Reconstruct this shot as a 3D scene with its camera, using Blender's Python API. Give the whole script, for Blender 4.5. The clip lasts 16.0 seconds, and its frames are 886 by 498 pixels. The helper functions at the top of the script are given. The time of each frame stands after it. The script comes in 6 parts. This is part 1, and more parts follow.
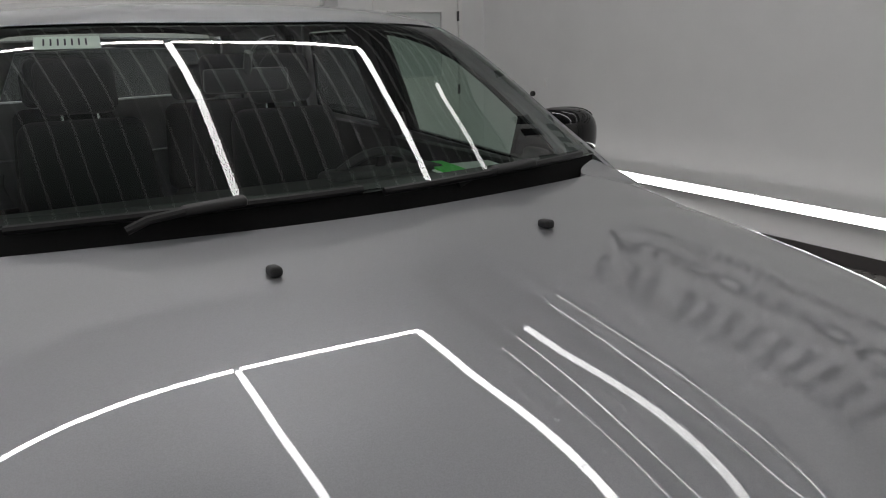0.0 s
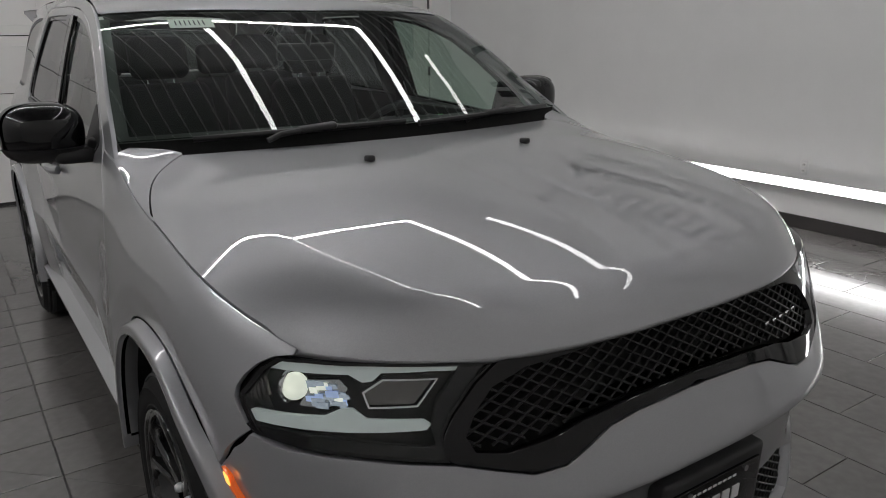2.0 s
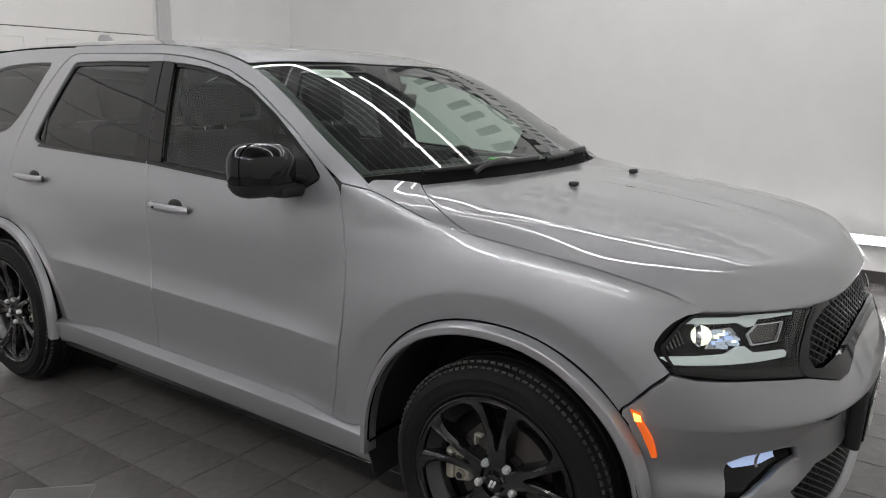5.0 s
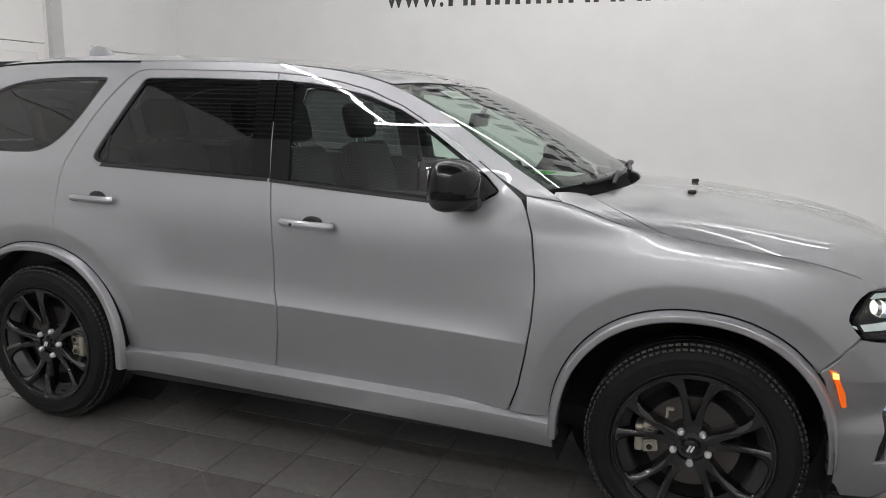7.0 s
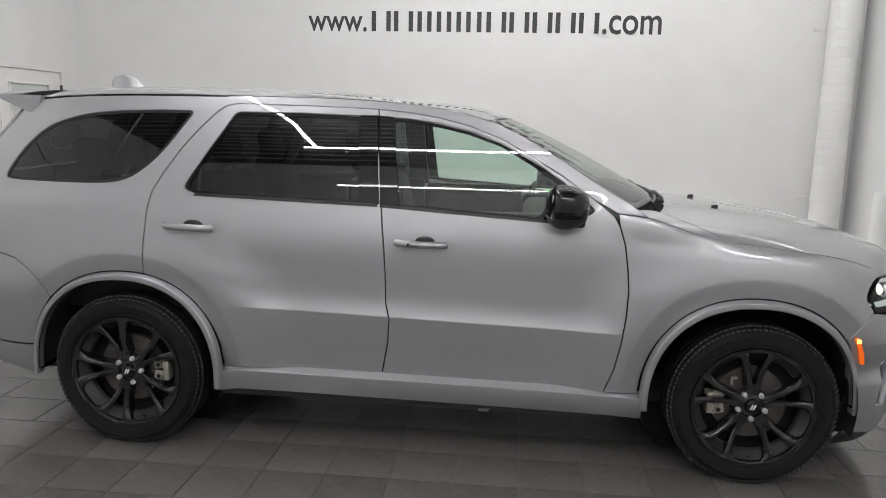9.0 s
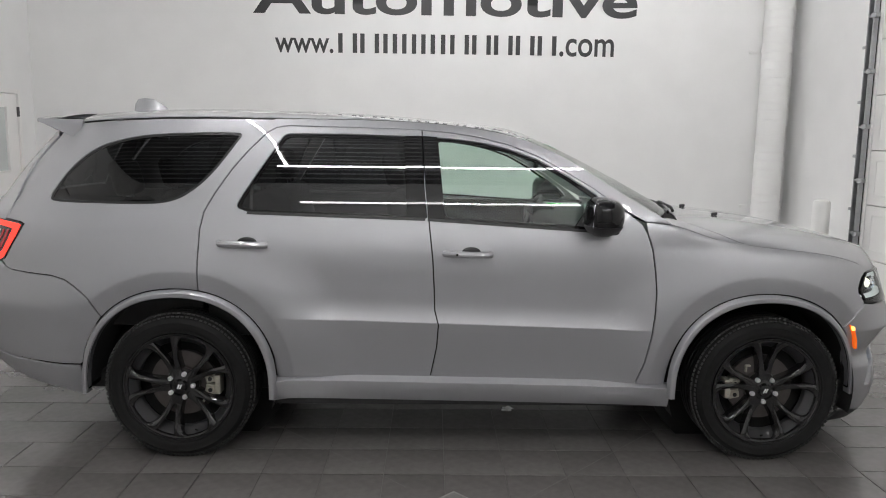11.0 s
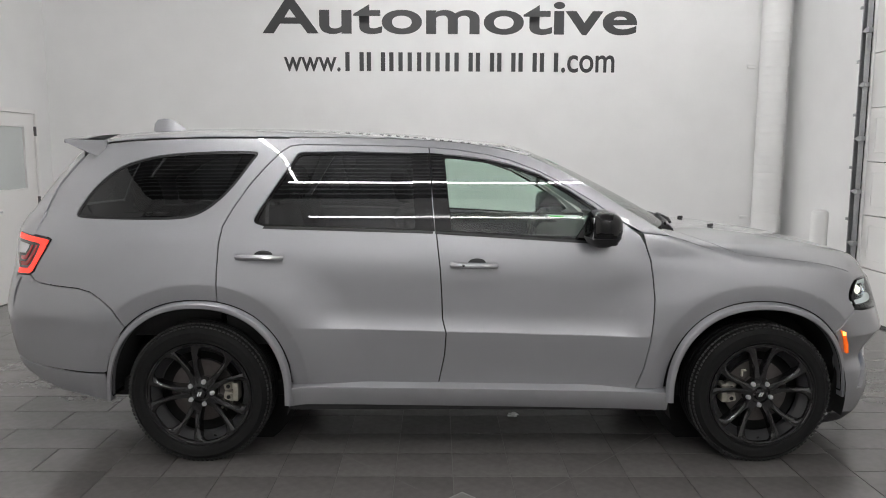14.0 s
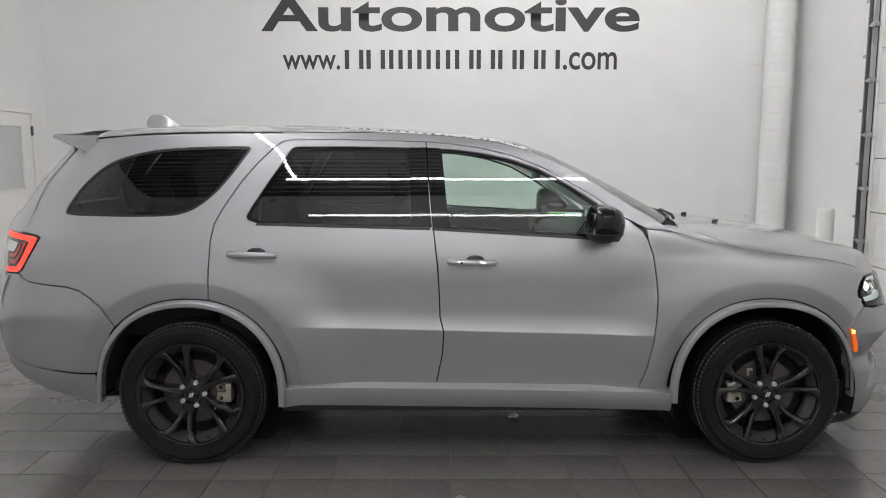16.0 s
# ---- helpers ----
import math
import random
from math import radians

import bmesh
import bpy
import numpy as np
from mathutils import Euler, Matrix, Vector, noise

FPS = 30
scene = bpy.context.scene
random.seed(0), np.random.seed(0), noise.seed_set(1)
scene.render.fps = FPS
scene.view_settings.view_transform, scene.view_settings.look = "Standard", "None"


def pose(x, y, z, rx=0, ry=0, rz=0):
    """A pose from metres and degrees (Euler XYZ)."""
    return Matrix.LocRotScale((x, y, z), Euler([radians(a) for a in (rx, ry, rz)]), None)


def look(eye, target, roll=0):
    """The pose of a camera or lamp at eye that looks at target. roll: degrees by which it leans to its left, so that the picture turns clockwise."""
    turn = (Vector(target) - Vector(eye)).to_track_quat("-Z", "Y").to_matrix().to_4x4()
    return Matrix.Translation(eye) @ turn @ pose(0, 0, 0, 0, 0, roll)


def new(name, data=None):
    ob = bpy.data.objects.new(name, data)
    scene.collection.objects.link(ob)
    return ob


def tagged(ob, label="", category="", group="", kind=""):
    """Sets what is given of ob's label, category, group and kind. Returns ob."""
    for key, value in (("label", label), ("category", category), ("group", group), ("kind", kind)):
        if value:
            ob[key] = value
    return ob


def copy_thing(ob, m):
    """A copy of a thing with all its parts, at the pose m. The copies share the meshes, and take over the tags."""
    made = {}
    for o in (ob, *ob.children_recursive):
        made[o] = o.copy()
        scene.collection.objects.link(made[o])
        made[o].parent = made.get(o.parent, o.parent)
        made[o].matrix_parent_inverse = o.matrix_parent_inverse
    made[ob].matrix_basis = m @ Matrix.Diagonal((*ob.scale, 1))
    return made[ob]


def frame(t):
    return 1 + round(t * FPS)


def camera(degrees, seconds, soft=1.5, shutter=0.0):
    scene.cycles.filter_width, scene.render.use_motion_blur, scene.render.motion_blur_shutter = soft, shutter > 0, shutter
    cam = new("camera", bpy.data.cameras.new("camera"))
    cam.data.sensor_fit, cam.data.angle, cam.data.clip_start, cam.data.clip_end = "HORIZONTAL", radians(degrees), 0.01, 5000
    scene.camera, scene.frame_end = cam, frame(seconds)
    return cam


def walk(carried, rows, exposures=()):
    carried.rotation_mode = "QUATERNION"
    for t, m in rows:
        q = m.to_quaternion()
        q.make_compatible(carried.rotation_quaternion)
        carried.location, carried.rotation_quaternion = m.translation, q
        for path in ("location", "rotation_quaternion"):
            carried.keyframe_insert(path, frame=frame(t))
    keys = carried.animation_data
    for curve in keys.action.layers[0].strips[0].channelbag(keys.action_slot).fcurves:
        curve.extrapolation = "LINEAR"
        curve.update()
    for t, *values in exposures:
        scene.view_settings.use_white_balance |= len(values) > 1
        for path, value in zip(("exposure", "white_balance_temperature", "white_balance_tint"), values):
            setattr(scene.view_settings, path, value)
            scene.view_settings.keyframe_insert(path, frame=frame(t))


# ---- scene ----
cam = camera(61.5, 16.0, soft=1.0)
PATH = [
    (0, (2.613, -0.651, 1.607), (0.951, 0.329, 1.078), -1.3),
    (0.5, (2.759, -0.745, 1.59), (1.111, 0.253, 1.053), -1.1),
    (1, (2.957, -0.953, 1.596), (1.326, 0.07, 1.055), -0.9),
    (1.5, (3.139, -1.135, 1.606), (1.528, -0.086, 1.051), -0.7),
    (2, (3.311, -1.298, 1.595), (1.718, -0.227, 1.033), -0.7),
    (2.5, (3.357, -1.53, 1.571), (1.793, -0.414, 1.017), -0.5),
    (3, (3.361, -1.823, 1.583), (1.849, -0.64, 1.022), -0.3),
    (3.5, (3.219, -2.019, 1.564), (1.779, -0.747, 1.009), -0.0),
    (4, (3.036, -2.237, 1.572), (1.686, -0.85, 1.07), 0.3),
    (6.5, (1.784, -3.426, 1.567), (1.017, -1.618, 1.191), 1.1),
    (7, (1.506, -3.607, 1.582), (0.847, -1.756, 1.206), 1.2),
    (7.5, (1.234, -3.87, 1.62), (0.701, -1.979, 1.245), 1.3),
    (8, (0.982, -4.082, 1.65), (0.567, -2.162, 1.273), 1.3),
    (8.5, (0.683, -4.173, 1.65), (0.382, -2.231, 1.279), 1.4),
    (9, (0.398, -4.347, 1.662), (0.204, -2.385, 1.323), 1.3),
    (9.5, (0.161, -4.494, 1.687), (0.057, -2.522, 1.368), 1.3),
    (10, (-0.065, -4.514, 1.657), (-0.099, -2.539, 1.345), 1.2),
    (12.5, (-0.273, -4.868, 1.676), (-0.223, -2.886, 1.418), 0.5),
    (13, (-0.266, -4.853, 1.678), (-0.216, -2.87, 1.422), 0.4),
    (13.5, (-0.259, -4.86, 1.683), (-0.229, -2.877, 1.428), 0.3),
    (14, (-0.24, -4.834, 1.679), (-0.224, -2.85, 1.424), 0.2),
    (14.5, (-0.211, -4.774, 1.667), (-0.202, -2.79, 1.414), 0.1),
    (15, (-0.205, -4.753, 1.654), (-0.208, -2.769, 1.402), 0.0),
    (15.5, (-0.203, -4.742, 1.646), (-0.208, -2.758, 1.394), -0.0),
    (16, (-0.206, -4.739, 1.642), (-0.2, -2.755, 1.391), -0.0),
]
EXPOSURE = [(0.0, -0.62), (1.0, -0.72), (2.0, -0.52), (3.0, -0.12), (4.0, 0.18), (6.5, 0.3), (7.5, 0.46), (9.0, 0.45), (12.5, 0.37), (16.0, 0.37)]
walk(cam, [(t, look(eye, target, roll)) for t, eye, target, roll in PATH], EXPOSURE)


# ---------------------------------------------------------------- world and light
world = bpy.data.worlds.new("world")
world.use_nodes = True
world.node_tree.nodes["Background"].inputs[0].default_value = (0.02, 0.02, 0.02, 1)
world.node_tree.nodes["Background"].inputs[1].default_value = 0.1
scene.world = world
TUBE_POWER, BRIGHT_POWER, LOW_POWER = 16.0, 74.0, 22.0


# ---------------------------------------------------------------- materials
def material(name, color, rough=0.5, metal=0.0, coat=0.0, spec=0.5, grain=0.0, scale=30.0, bump=0.0, emit=None, power=0.0, stain=0.0):
    m = bpy.data.materials.new(name)
    m.use_nodes = True
    nt = m.node_tree
    b = nt.nodes["Principled BSDF"]
    b.inputs["Base Color"].default_value = (*color, 1)
    b.inputs["Roughness"].default_value = rough
    b.inputs["Metallic"].default_value = metal
    b.inputs["Coat Weight"].default_value = coat
    b.inputs["Coat Roughness"].default_value = 0.02
    b.inputs["Specular IOR Level"].default_value = spec
    if emit:
        b.inputs["Emission Color"].default_value = (*emit, 1)
        b.inputs["Emission Strength"].default_value = power
    if grain or bump or stain:
        tc = nt.nodes.new("ShaderNodeTexCoord")
        n1 = nt.nodes.new("ShaderNodeTexNoise")
        n1.inputs["Scale"].default_value = scale
        n1.inputs["Detail"].default_value = 4
        n2 = nt.nodes.new("ShaderNodeTexNoise")
        n2.inputs["Scale"].default_value = scale / 22
        n2.inputs["Detail"].default_value = 3
        nt.links.new(tc.outputs["Object"], n1.inputs["Vector"])
        nt.links.new(tc.outputs["Object"], n2.inputs["Vector"])
        if grain or stain:
            r = nt.nodes.new("ShaderNodeMapRange")
            r.inputs["To Min"].default_value, r.inputs["To Max"].default_value = 1 - grain, 1 + grain
            r2 = nt.nodes.new("ShaderNodeMapRange")
            r2.inputs["From Min"].default_value, r2.inputs["From Max"].default_value = 0.3, 0.7
            r2.inputs["To Min"].default_value, r2.inputs["To Max"].default_value = 1 - stain, 1 + stain
            nt.links.new(n1.outputs["Fac"], r.inputs["Value"])
            nt.links.new(n2.outputs["Fac"], r2.inputs["Value"])
            mu = nt.nodes.new("ShaderNodeMath")
            mu.operation = "MULTIPLY"
            nt.links.new(r.outputs[0], mu.inputs[0])
            nt.links.new(r2.outputs[0], mu.inputs[1])
            mx = nt.nodes.new("ShaderNodeVectorMath")
            mx.operation = "SCALE"
            mx.inputs[0].default_value = color
            nt.links.new(mu.outputs[0], mx.inputs["Scale"])
            nt.links.new(mx.outputs[0], b.inputs["Base Color"])
        if bump:
            bp = nt.nodes.new("ShaderNodeBump")
            bp.inputs["Strength"].default_value = bump
            bp.inputs["Distance"].default_value = 0.002
            nt.links.new(n1.outputs["Fac"], bp.inputs["Height"])
            nt.links.new(bp.outputs[0], b.inputs["Normal"])
    return m


def glass(name, tint, gloss=0.02, mirror=0.07):
    """A thin pane: light passes with a tint, the rest is mirrored by the Fresnel law."""
    m = bpy.data.materials.new(name)
    m.use_nodes = True
    nt = m.node_tree
    nt.nodes.remove(nt.nodes["Principled BSDF"])
    tr = nt.nodes.new("ShaderNodeBsdfTransparent")
    tr.inputs[0].default_value = (*tint, 1)
    gl = nt.nodes.new("ShaderNodeBsdfGlossy")
    gl.inputs["Roughness"].default_value = gloss
    lw = nt.nodes.new("ShaderNodeLayerWeight")
    lw.inputs["Blend"].default_value = 0.5
    pw = nt.nodes.new("ShaderNodeMath")
    pw.operation = "POWER"
    pw.inputs[1].default_value = 4.5
    nt.links.new(lw.outputs["Facing"], pw.inputs[0])
    fr = nt.nodes.new("ShaderNodeMapRange")
    fr.inputs["To Min"].default_value, fr.inputs["To Max"].default_value = mirror, 1.0
    nt.links.new(pw.outputs[0], fr.inputs["Value"])
    mix = nt.nodes.new("ShaderNodeMixShader")
    nt.links.new(fr.outputs[0], mix.inputs[0])
    nt.links.new(tr.outputs[0], mix.inputs[1])
    nt.links.new(gl.outputs[0], mix.inputs[2])
    nt.links.new(mix.outputs[0], nt.nodes["Material Output"].inputs[0])
    return m


def paint_material():
    """Metallic paint: fine flakes under a hard clear coat with a little orange peel."""
    tone = (0.352, 0.355, 0.371)
    m = material("silver_paint", tone, rough=0.44, metal=0.66, coat=1.0)
    nt = m.node_tree
    b = nt.nodes["Principled BSDF"]
    b.inputs["Coat IOR"].default_value = 1.7
    b.inputs["Coat Roughness"].default_value = 0.004
    tc = nt.nodes.new("ShaderNodeTexCoord")
    v = nt.nodes.new("ShaderNodeTexVoronoi")
    v.inputs["Scale"].default_value = 900
    nt.links.new(tc.outputs["Object"], v.inputs["Vector"])
    r = nt.nodes.new("ShaderNodeMapRange")
    r.inputs["To Min"].default_value, r.inputs["To Max"].default_value = 0.93, 1.07
    sep = nt.nodes.new("ShaderNodeSeparateColor")
    nt.links.new(v.outputs["Color"], sep.inputs[0])
    nt.links.new(sep.outputs[0], r.inputs["Value"])
    mx = nt.nodes.new("ShaderNodeVectorMath")
    mx.operation = "SCALE"
    mx.inputs[0].default_value = tone
    nt.links.new(r.outputs[0], mx.inputs["Scale"])
    nt.links.new(mx.outputs[0], b.inputs["Base Color"])
    n = nt.nodes.new("ShaderNodeTexNoise")
    n.inputs["Scale"].default_value = 48
    n.inputs["Detail"].default_value = 0
    nt.links.new(tc.outputs["Object"], n.inputs["Vector"])
    bp = nt.nodes.new("ShaderNodeBump")
    bp.inputs["Strength"].default_value = 0.012
    bp.inputs["Distance"].default_value = 0.0004
    nt.links.new(n.outputs["Fac"], bp.inputs["Height"])
    nt.links.new(bp.outputs[0], b.inputs["Coat Normal"])
    return m


PAINT = paint_material()
GLOSS_BLACK = material("gloss_black", (0.004, 0.004, 0.0045), rough=0.03, spec=0.45)
RIM_BLACK = material("rim_black", (0.006, 0.006, 0.0065), rough=0.09, spec=0.5, coat=0.6)
PLASTIC = material("black_plastic", (0.018, 0.018, 0.019), rough=0.5, grain=0.2, scale=200, bump=0.15)
TRIM = material("black_trim", (0.010, 0.010, 0.011), rough=0.35)
RUBBER = material("rubber", (0.009, 0.009, 0.009), rough=0.75, spec=0.22, grain=0.25, scale=60, bump=0.1, stain=0.2)
# the tyre's rubber made paler, for light on its shoulder blocks
TREAD_LIT = material("lit_tread_rubber", (0.034, 0.034, 0.034), rough=0.7, grain=0.3, scale=80)
SCRAP = material("thin_metal", (0.55, 0.55, 0.54), rough=0.35, metal=0.7)
STRIP = material("edge_metal", (0.24, 0.232, 0.225), rough=0.55, grain=0.2, scale=60)
COVER = material("cover_plate", (0.155, 0.15, 0.147), rough=0.35, grain=0.2, scale=40, stain=0.15)
# near-black, so shade in gaps and deep insides comes from the colour
DARK = material("dark_shade", (0.004, 0.004, 0.004), rough=0.9)
LINER = material("felt_liner", (0.006, 0.006, 0.006), rough=0.95, grain=0.3, scale=120)
CHROME = material("chrome", (0.75, 0.75, 0.77), rough=0.12, metal=1.0)
STEEL = material("brake_steel", (0.11, 0.10, 0.095), rough=0.4, metal=0.8, grain=0.2, scale=40)
NUT = material("nut_steel", (0.82, 0.82, 0.83), rough=0.34, metal=0.7)
POCKET = material("rim_pocket", (0.055, 0.055, 0.057), rough=0.28, metal=0.3, coat=0.5)
CALIPER = material("caliper_metal", (0.42, 0.40, 0.34), rough=0.5, metal=0.6, grain=0.25, scale=60, stain=0.2)
SEAT = material("seat_cloth", (0.007, 0.007, 0.0075), rough=0.85, grain=0.3, scale=300, bump=0.2)
CABIN = material("cabin_plastic", (0.012, 0.012, 0.0125), rough=0.6, grain=0.15, scale=150)
HEADLINER = material("headliner", (0.14, 0.14, 0.14), rough=0.95, grain=0.08, scale=200)
CLEAR = glass("windscreen_glass", (0.68, 0.78, 0.72))
SIDE_GLASS = glass("side_glass", (0.76, 0.88, 0.81))
PRIVACY = glass("privacy_glass", (0.10, 0.105, 0.11))
LENS = glass("lamp_lens", (0.92, 0.94, 0.94), mirror=0.035)
DRL = material("daytime_light", (0.62, 0.67, 0.66), rough=0.25, emit=(0.90, 1.0, 0.97), power=0.12)
LAMP_HOT = material("projector_light", (0.9, 0.9, 0.8), rough=0.2, emit=(0.96, 1.0, 0.84), power=0.75)
# emission paints the cool glints of the headlamp bowl
LAMP_BLUE = material("lamp_glint", (0.5, 0.55, 0.62), rough=0.22, metal=0.7, grain=0.9, scale=160, bump=1.0, emit=(0.72, 0.85, 1.0), power=0.25)
TURN_GLASS = material("turn_lamp_inside", (0.16, 0.15, 0.145), rough=0.22, metal=0.8, grain=0.6, scale=90, bump=0.6)
FOG = material("fog_light", (0.5, 0.6, 0.9), rough=0.2, emit=(0.50, 0.66, 1.0), power=0.35)
REFLECTOR = material("lamp_reflector", (0.55, 0.56, 0.57), rough=0.18, metal=1.0)
SMOKED = material("smoked_housing", (0.006, 0.006, 0.0065), rough=0.2, spec=0.2)
BEZEL = material("bezel_black", (0.004, 0.004, 0.0045), rough=0.05, spec=0.36)
MESH = material("grille_black", (0.006, 0.006, 0.0065), rough=0.32, spec=0.35)
AMBER = material("amber_lens", (0.75, 0.11, 0.01), rough=0.2, coat=0.6, emit=(1.0, 0.16, 0.01), power=0.35)
AMBER_HOT = material("amber_bulb", (1.0, 0.5, 0.1), rough=0.2, emit=(1.0, 0.5, 0.10), power=2.0)
TAIL_DARK = material("tail_housing", (0.02, 0.006, 0.006), rough=0.15, coat=1.0)
TAIL_RED = material("tail_red", (0.42, 0.012, 0.014), rough=0.15, coat=1.0)
TAIL_GLOW = material("tail_glow", (0.9, 0.05, 0.03), rough=0.2, emit=(1.0, 0.045, 0.03), power=0.85)
WHITE_LENS = material("white_lens", (0.62, 0.62, 0.62), rough=0.15, coat=1.0)
PAPER = material("paper", (0.55, 0.66, 0.58), rough=0.8)
WHITE_PAPER = material("white_paper", (0.75, 0.76, 0.75), rough=0.8)
GREEN = material("green_tag", (0.05, 0.62, 0.06), rough=0.5)
INK = material("ink", (0.015, 0.015, 0.03), rough=0.7)
PLATE_INK = material("plate_white", (0.72, 0.72, 0.72), rough=0.5)
WALL = material("wall_paint", (0.79, 0.79, 0.785), rough=0.55, grain=0.012, scale=60, bump=0.03, stain=0.02)
WALL_GREY = material("pale_wall_paint", (0.70, 0.70, 0.70), rough=0.55, grain=0.012, scale=60, bump=0.03, stain=0.03)
DOOR_WHITE = material("door_paint", (0.80, 0.79, 0.775), rough=0.4, stain=0.02, grain=0.01, scale=20)
FROST = material("frosted_pane", (0.58, 0.61, 0.60), rough=0.25, stain=0.03, grain=0.01)
BASE = material("baseboard_vinyl", (0.055, 0.050, 0.049), rough=0.45, grain=0.1, scale=40)
SIGN = material("sign_vinyl", (0.028, 0.028, 0.030), rough=0.45)
PIPE = material("pipe_wrap", (0.80, 0.80, 0.79), rough=0.5, grain=0.015, scale=50, stain=0.02)
GALV = material("galvanised_steel", (0.38, 0.39, 0.40), rough=0.4, metal=0.8, grain=0.2, scale=60, stain=0.2)
TRACK_DARK = material("track_shadow", (0.03, 0.03, 0.03), rough=0.7)
GROUT = material("grout", (0.11, 0.105, 0.10), rough=0.9)
CEIL = material("ceiling_deck", (0.10, 0.10, 0.102), rough=0.55)
CEIL_RIB = material("ceiling_rib", (0.45, 0.45, 0.455), rough=0.5)
POST = material("post_paint", (0.52, 0.52, 0.52), rough=0.45, stain=0.05, grain=0.03)
HINGE = material("hinge_steel", (0.10, 0.10, 0.10), rough=0.4, metal=0.8)
TUBE = material("tube_light", (0.9, 0.9, 0.9), rough=0.4, emit=(1.0, 0.988, 0.984), power=TUBE_POWER)
TUBE_BRIGHT = material("bright_tube_light", (0.9, 0.9, 0.9), rough=0.4, emit=(1.0, 0.988, 0.984), power=BRIGHT_POWER)
TUBE_WALL = material("dim_tube_light", (0.9, 0.9, 0.9), rough=0.4, emit=(1.0, 0.988, 0.984), power=TUBE_POWER * 0.5)
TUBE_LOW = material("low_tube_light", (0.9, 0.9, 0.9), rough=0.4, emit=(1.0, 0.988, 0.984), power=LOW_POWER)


def tile_material():
    m = material("floor_tile", (0.138, 0.130, 0.127), rough=0.17, spec=0.95, grain=0.22, scale=22, bump=0.04, stain=0.24)
    nt = m.node_tree
    b = nt.nodes["Principled BSDF"]
    oi = nt.nodes.new("ShaderNodeObjectInfo")
    r = nt.nodes.new("ShaderNodeMapRange")
    r.inputs["To Min"].default_value, r.inputs["To Max"].default_value = 0.92, 1.08
    nt.links.new(oi.outputs["Random"], r.inputs["Value"])
    mx = nt.nodes.new("ShaderNodeVectorMath")
    mx.operation = "SCALE"
    link = b.inputs["Base Color"].links[0]
    nt.links.new(link.from_socket, mx.inputs[0])
    nt.links.new(r.outputs[0], mx.inputs["Scale"])
    nt.links.new(mx.outputs[0], b.inputs["Base Color"])
    return m


TILE = tile_material()


# ---------------------------------------------------------------- mesh helpers
def link_mesh(name, me, mat, parent=None, label=""):
    me.materials.append(mat)
    ob = new(name, me)
    if parent:
        ob.parent = parent
    if label:
        ob["label"] = label
    return ob


def part(name, bm, mat, parent=None, label="", smooth=True):
    me = bpy.data.meshes.new(name)
    bmesh.ops.recalc_face_normals(bm, faces=bm.faces)
    bm.to_mesh(me)
    bm.free()
    if smooth:
        for p in me.polygons:
            p.use_smooth = True
        me.set_sharp_from_angle(angle=radians(32))
    return link_mesh(name, me, mat, parent, label)


def box(bm, size, at=(0, 0, 0), turn=(0, 0, 0), bevel=0.0, segments=2):
    g = bmesh.ops.create_cube(bm, size=1)
    m = pose(*at, *turn) @ Matrix.Diagonal((*size, 1))
    bmesh.ops.transform(bm, matrix=m, verts=g["verts"])
    if bevel:
        es = {e for v in g["verts"] for e in v.link_edges}
        bmesh.ops.bevel(bm, geom=list(es), offset=bevel, segments=segments, affect="EDGES", profile=0.5)
    return bm


def tube(bm, a, b, r, seg=12, r2=None, caps=True):
    a, b = Vector(a), Vector(b)
    d = b - a
    m = Matrix.Translation((a + b) / 2) @ d.to_track_quat("Z", "Y").to_matrix().to_4x4()
    bmesh.ops.create_cone(bm, cap_ends=caps, segments=seg, radius1=r, radius2=r if r2 is None else r2, depth=d.length, matrix=m)
    return bm


def revolve(bm, profile, seg=64, axis="y", at=(0, 0, 0), closed=False):
    """Sweeps a profile of (radius, along) round an axis."""
    rings = []
    for i in range(seg):
        c, s = math.cos(2 * math.pi * i / seg), math.sin(2 * math.pi * i / seg)
        ring = []
        for r, h in profile:
            p = (r * c, h, r * s) if axis == "y" else (r * c, r * s, h)
            ring.append(bm.verts.new((p[0] + at[0], p[1] + at[1], p[2] + at[2])))
        rings.append(ring)
    n = len(profile)
    for i in range(seg):
        a, b = rings[i], rings[(i + 1) % seg]
        for j in range(n if closed else n - 1):
            k = (j + 1) % n
            bm.faces.new((a[j], a[k], b[k], b[j]))
    return bm


def sweep(bm, path, r, seg=8, flat=1.0):
    """A round bar along a path of points."""
    pts = [Vector(p) for p in path]
    rings = []
    for i, p in enumerate(pts):
        d = (pts[min(i + 1, len(pts) - 1)] - pts[max(i - 1, 0)]).normalized()
        up = Vector((0, 0, 1)) if abs(d.z) < 0.9 else Vector((1, 0, 0))
        s = d.cross(up).normalized()
        u = s.cross(d)
        rings.append([bm.verts.new(p + r * (math.cos(a) * s + flat * math.sin(a) * u)) for a in (2 * math.pi * k / seg for k in range(seg))])
    for a, b in zip(rings, rings[1:]):
        for k in range(seg):
            bm.faces.new((a[k], a[(k + 1) % seg], b[(k + 1) % seg], b[k]))
    bm.faces.new(rings[0][::-1])
    bm.faces.new(rings[-1])
    return bm


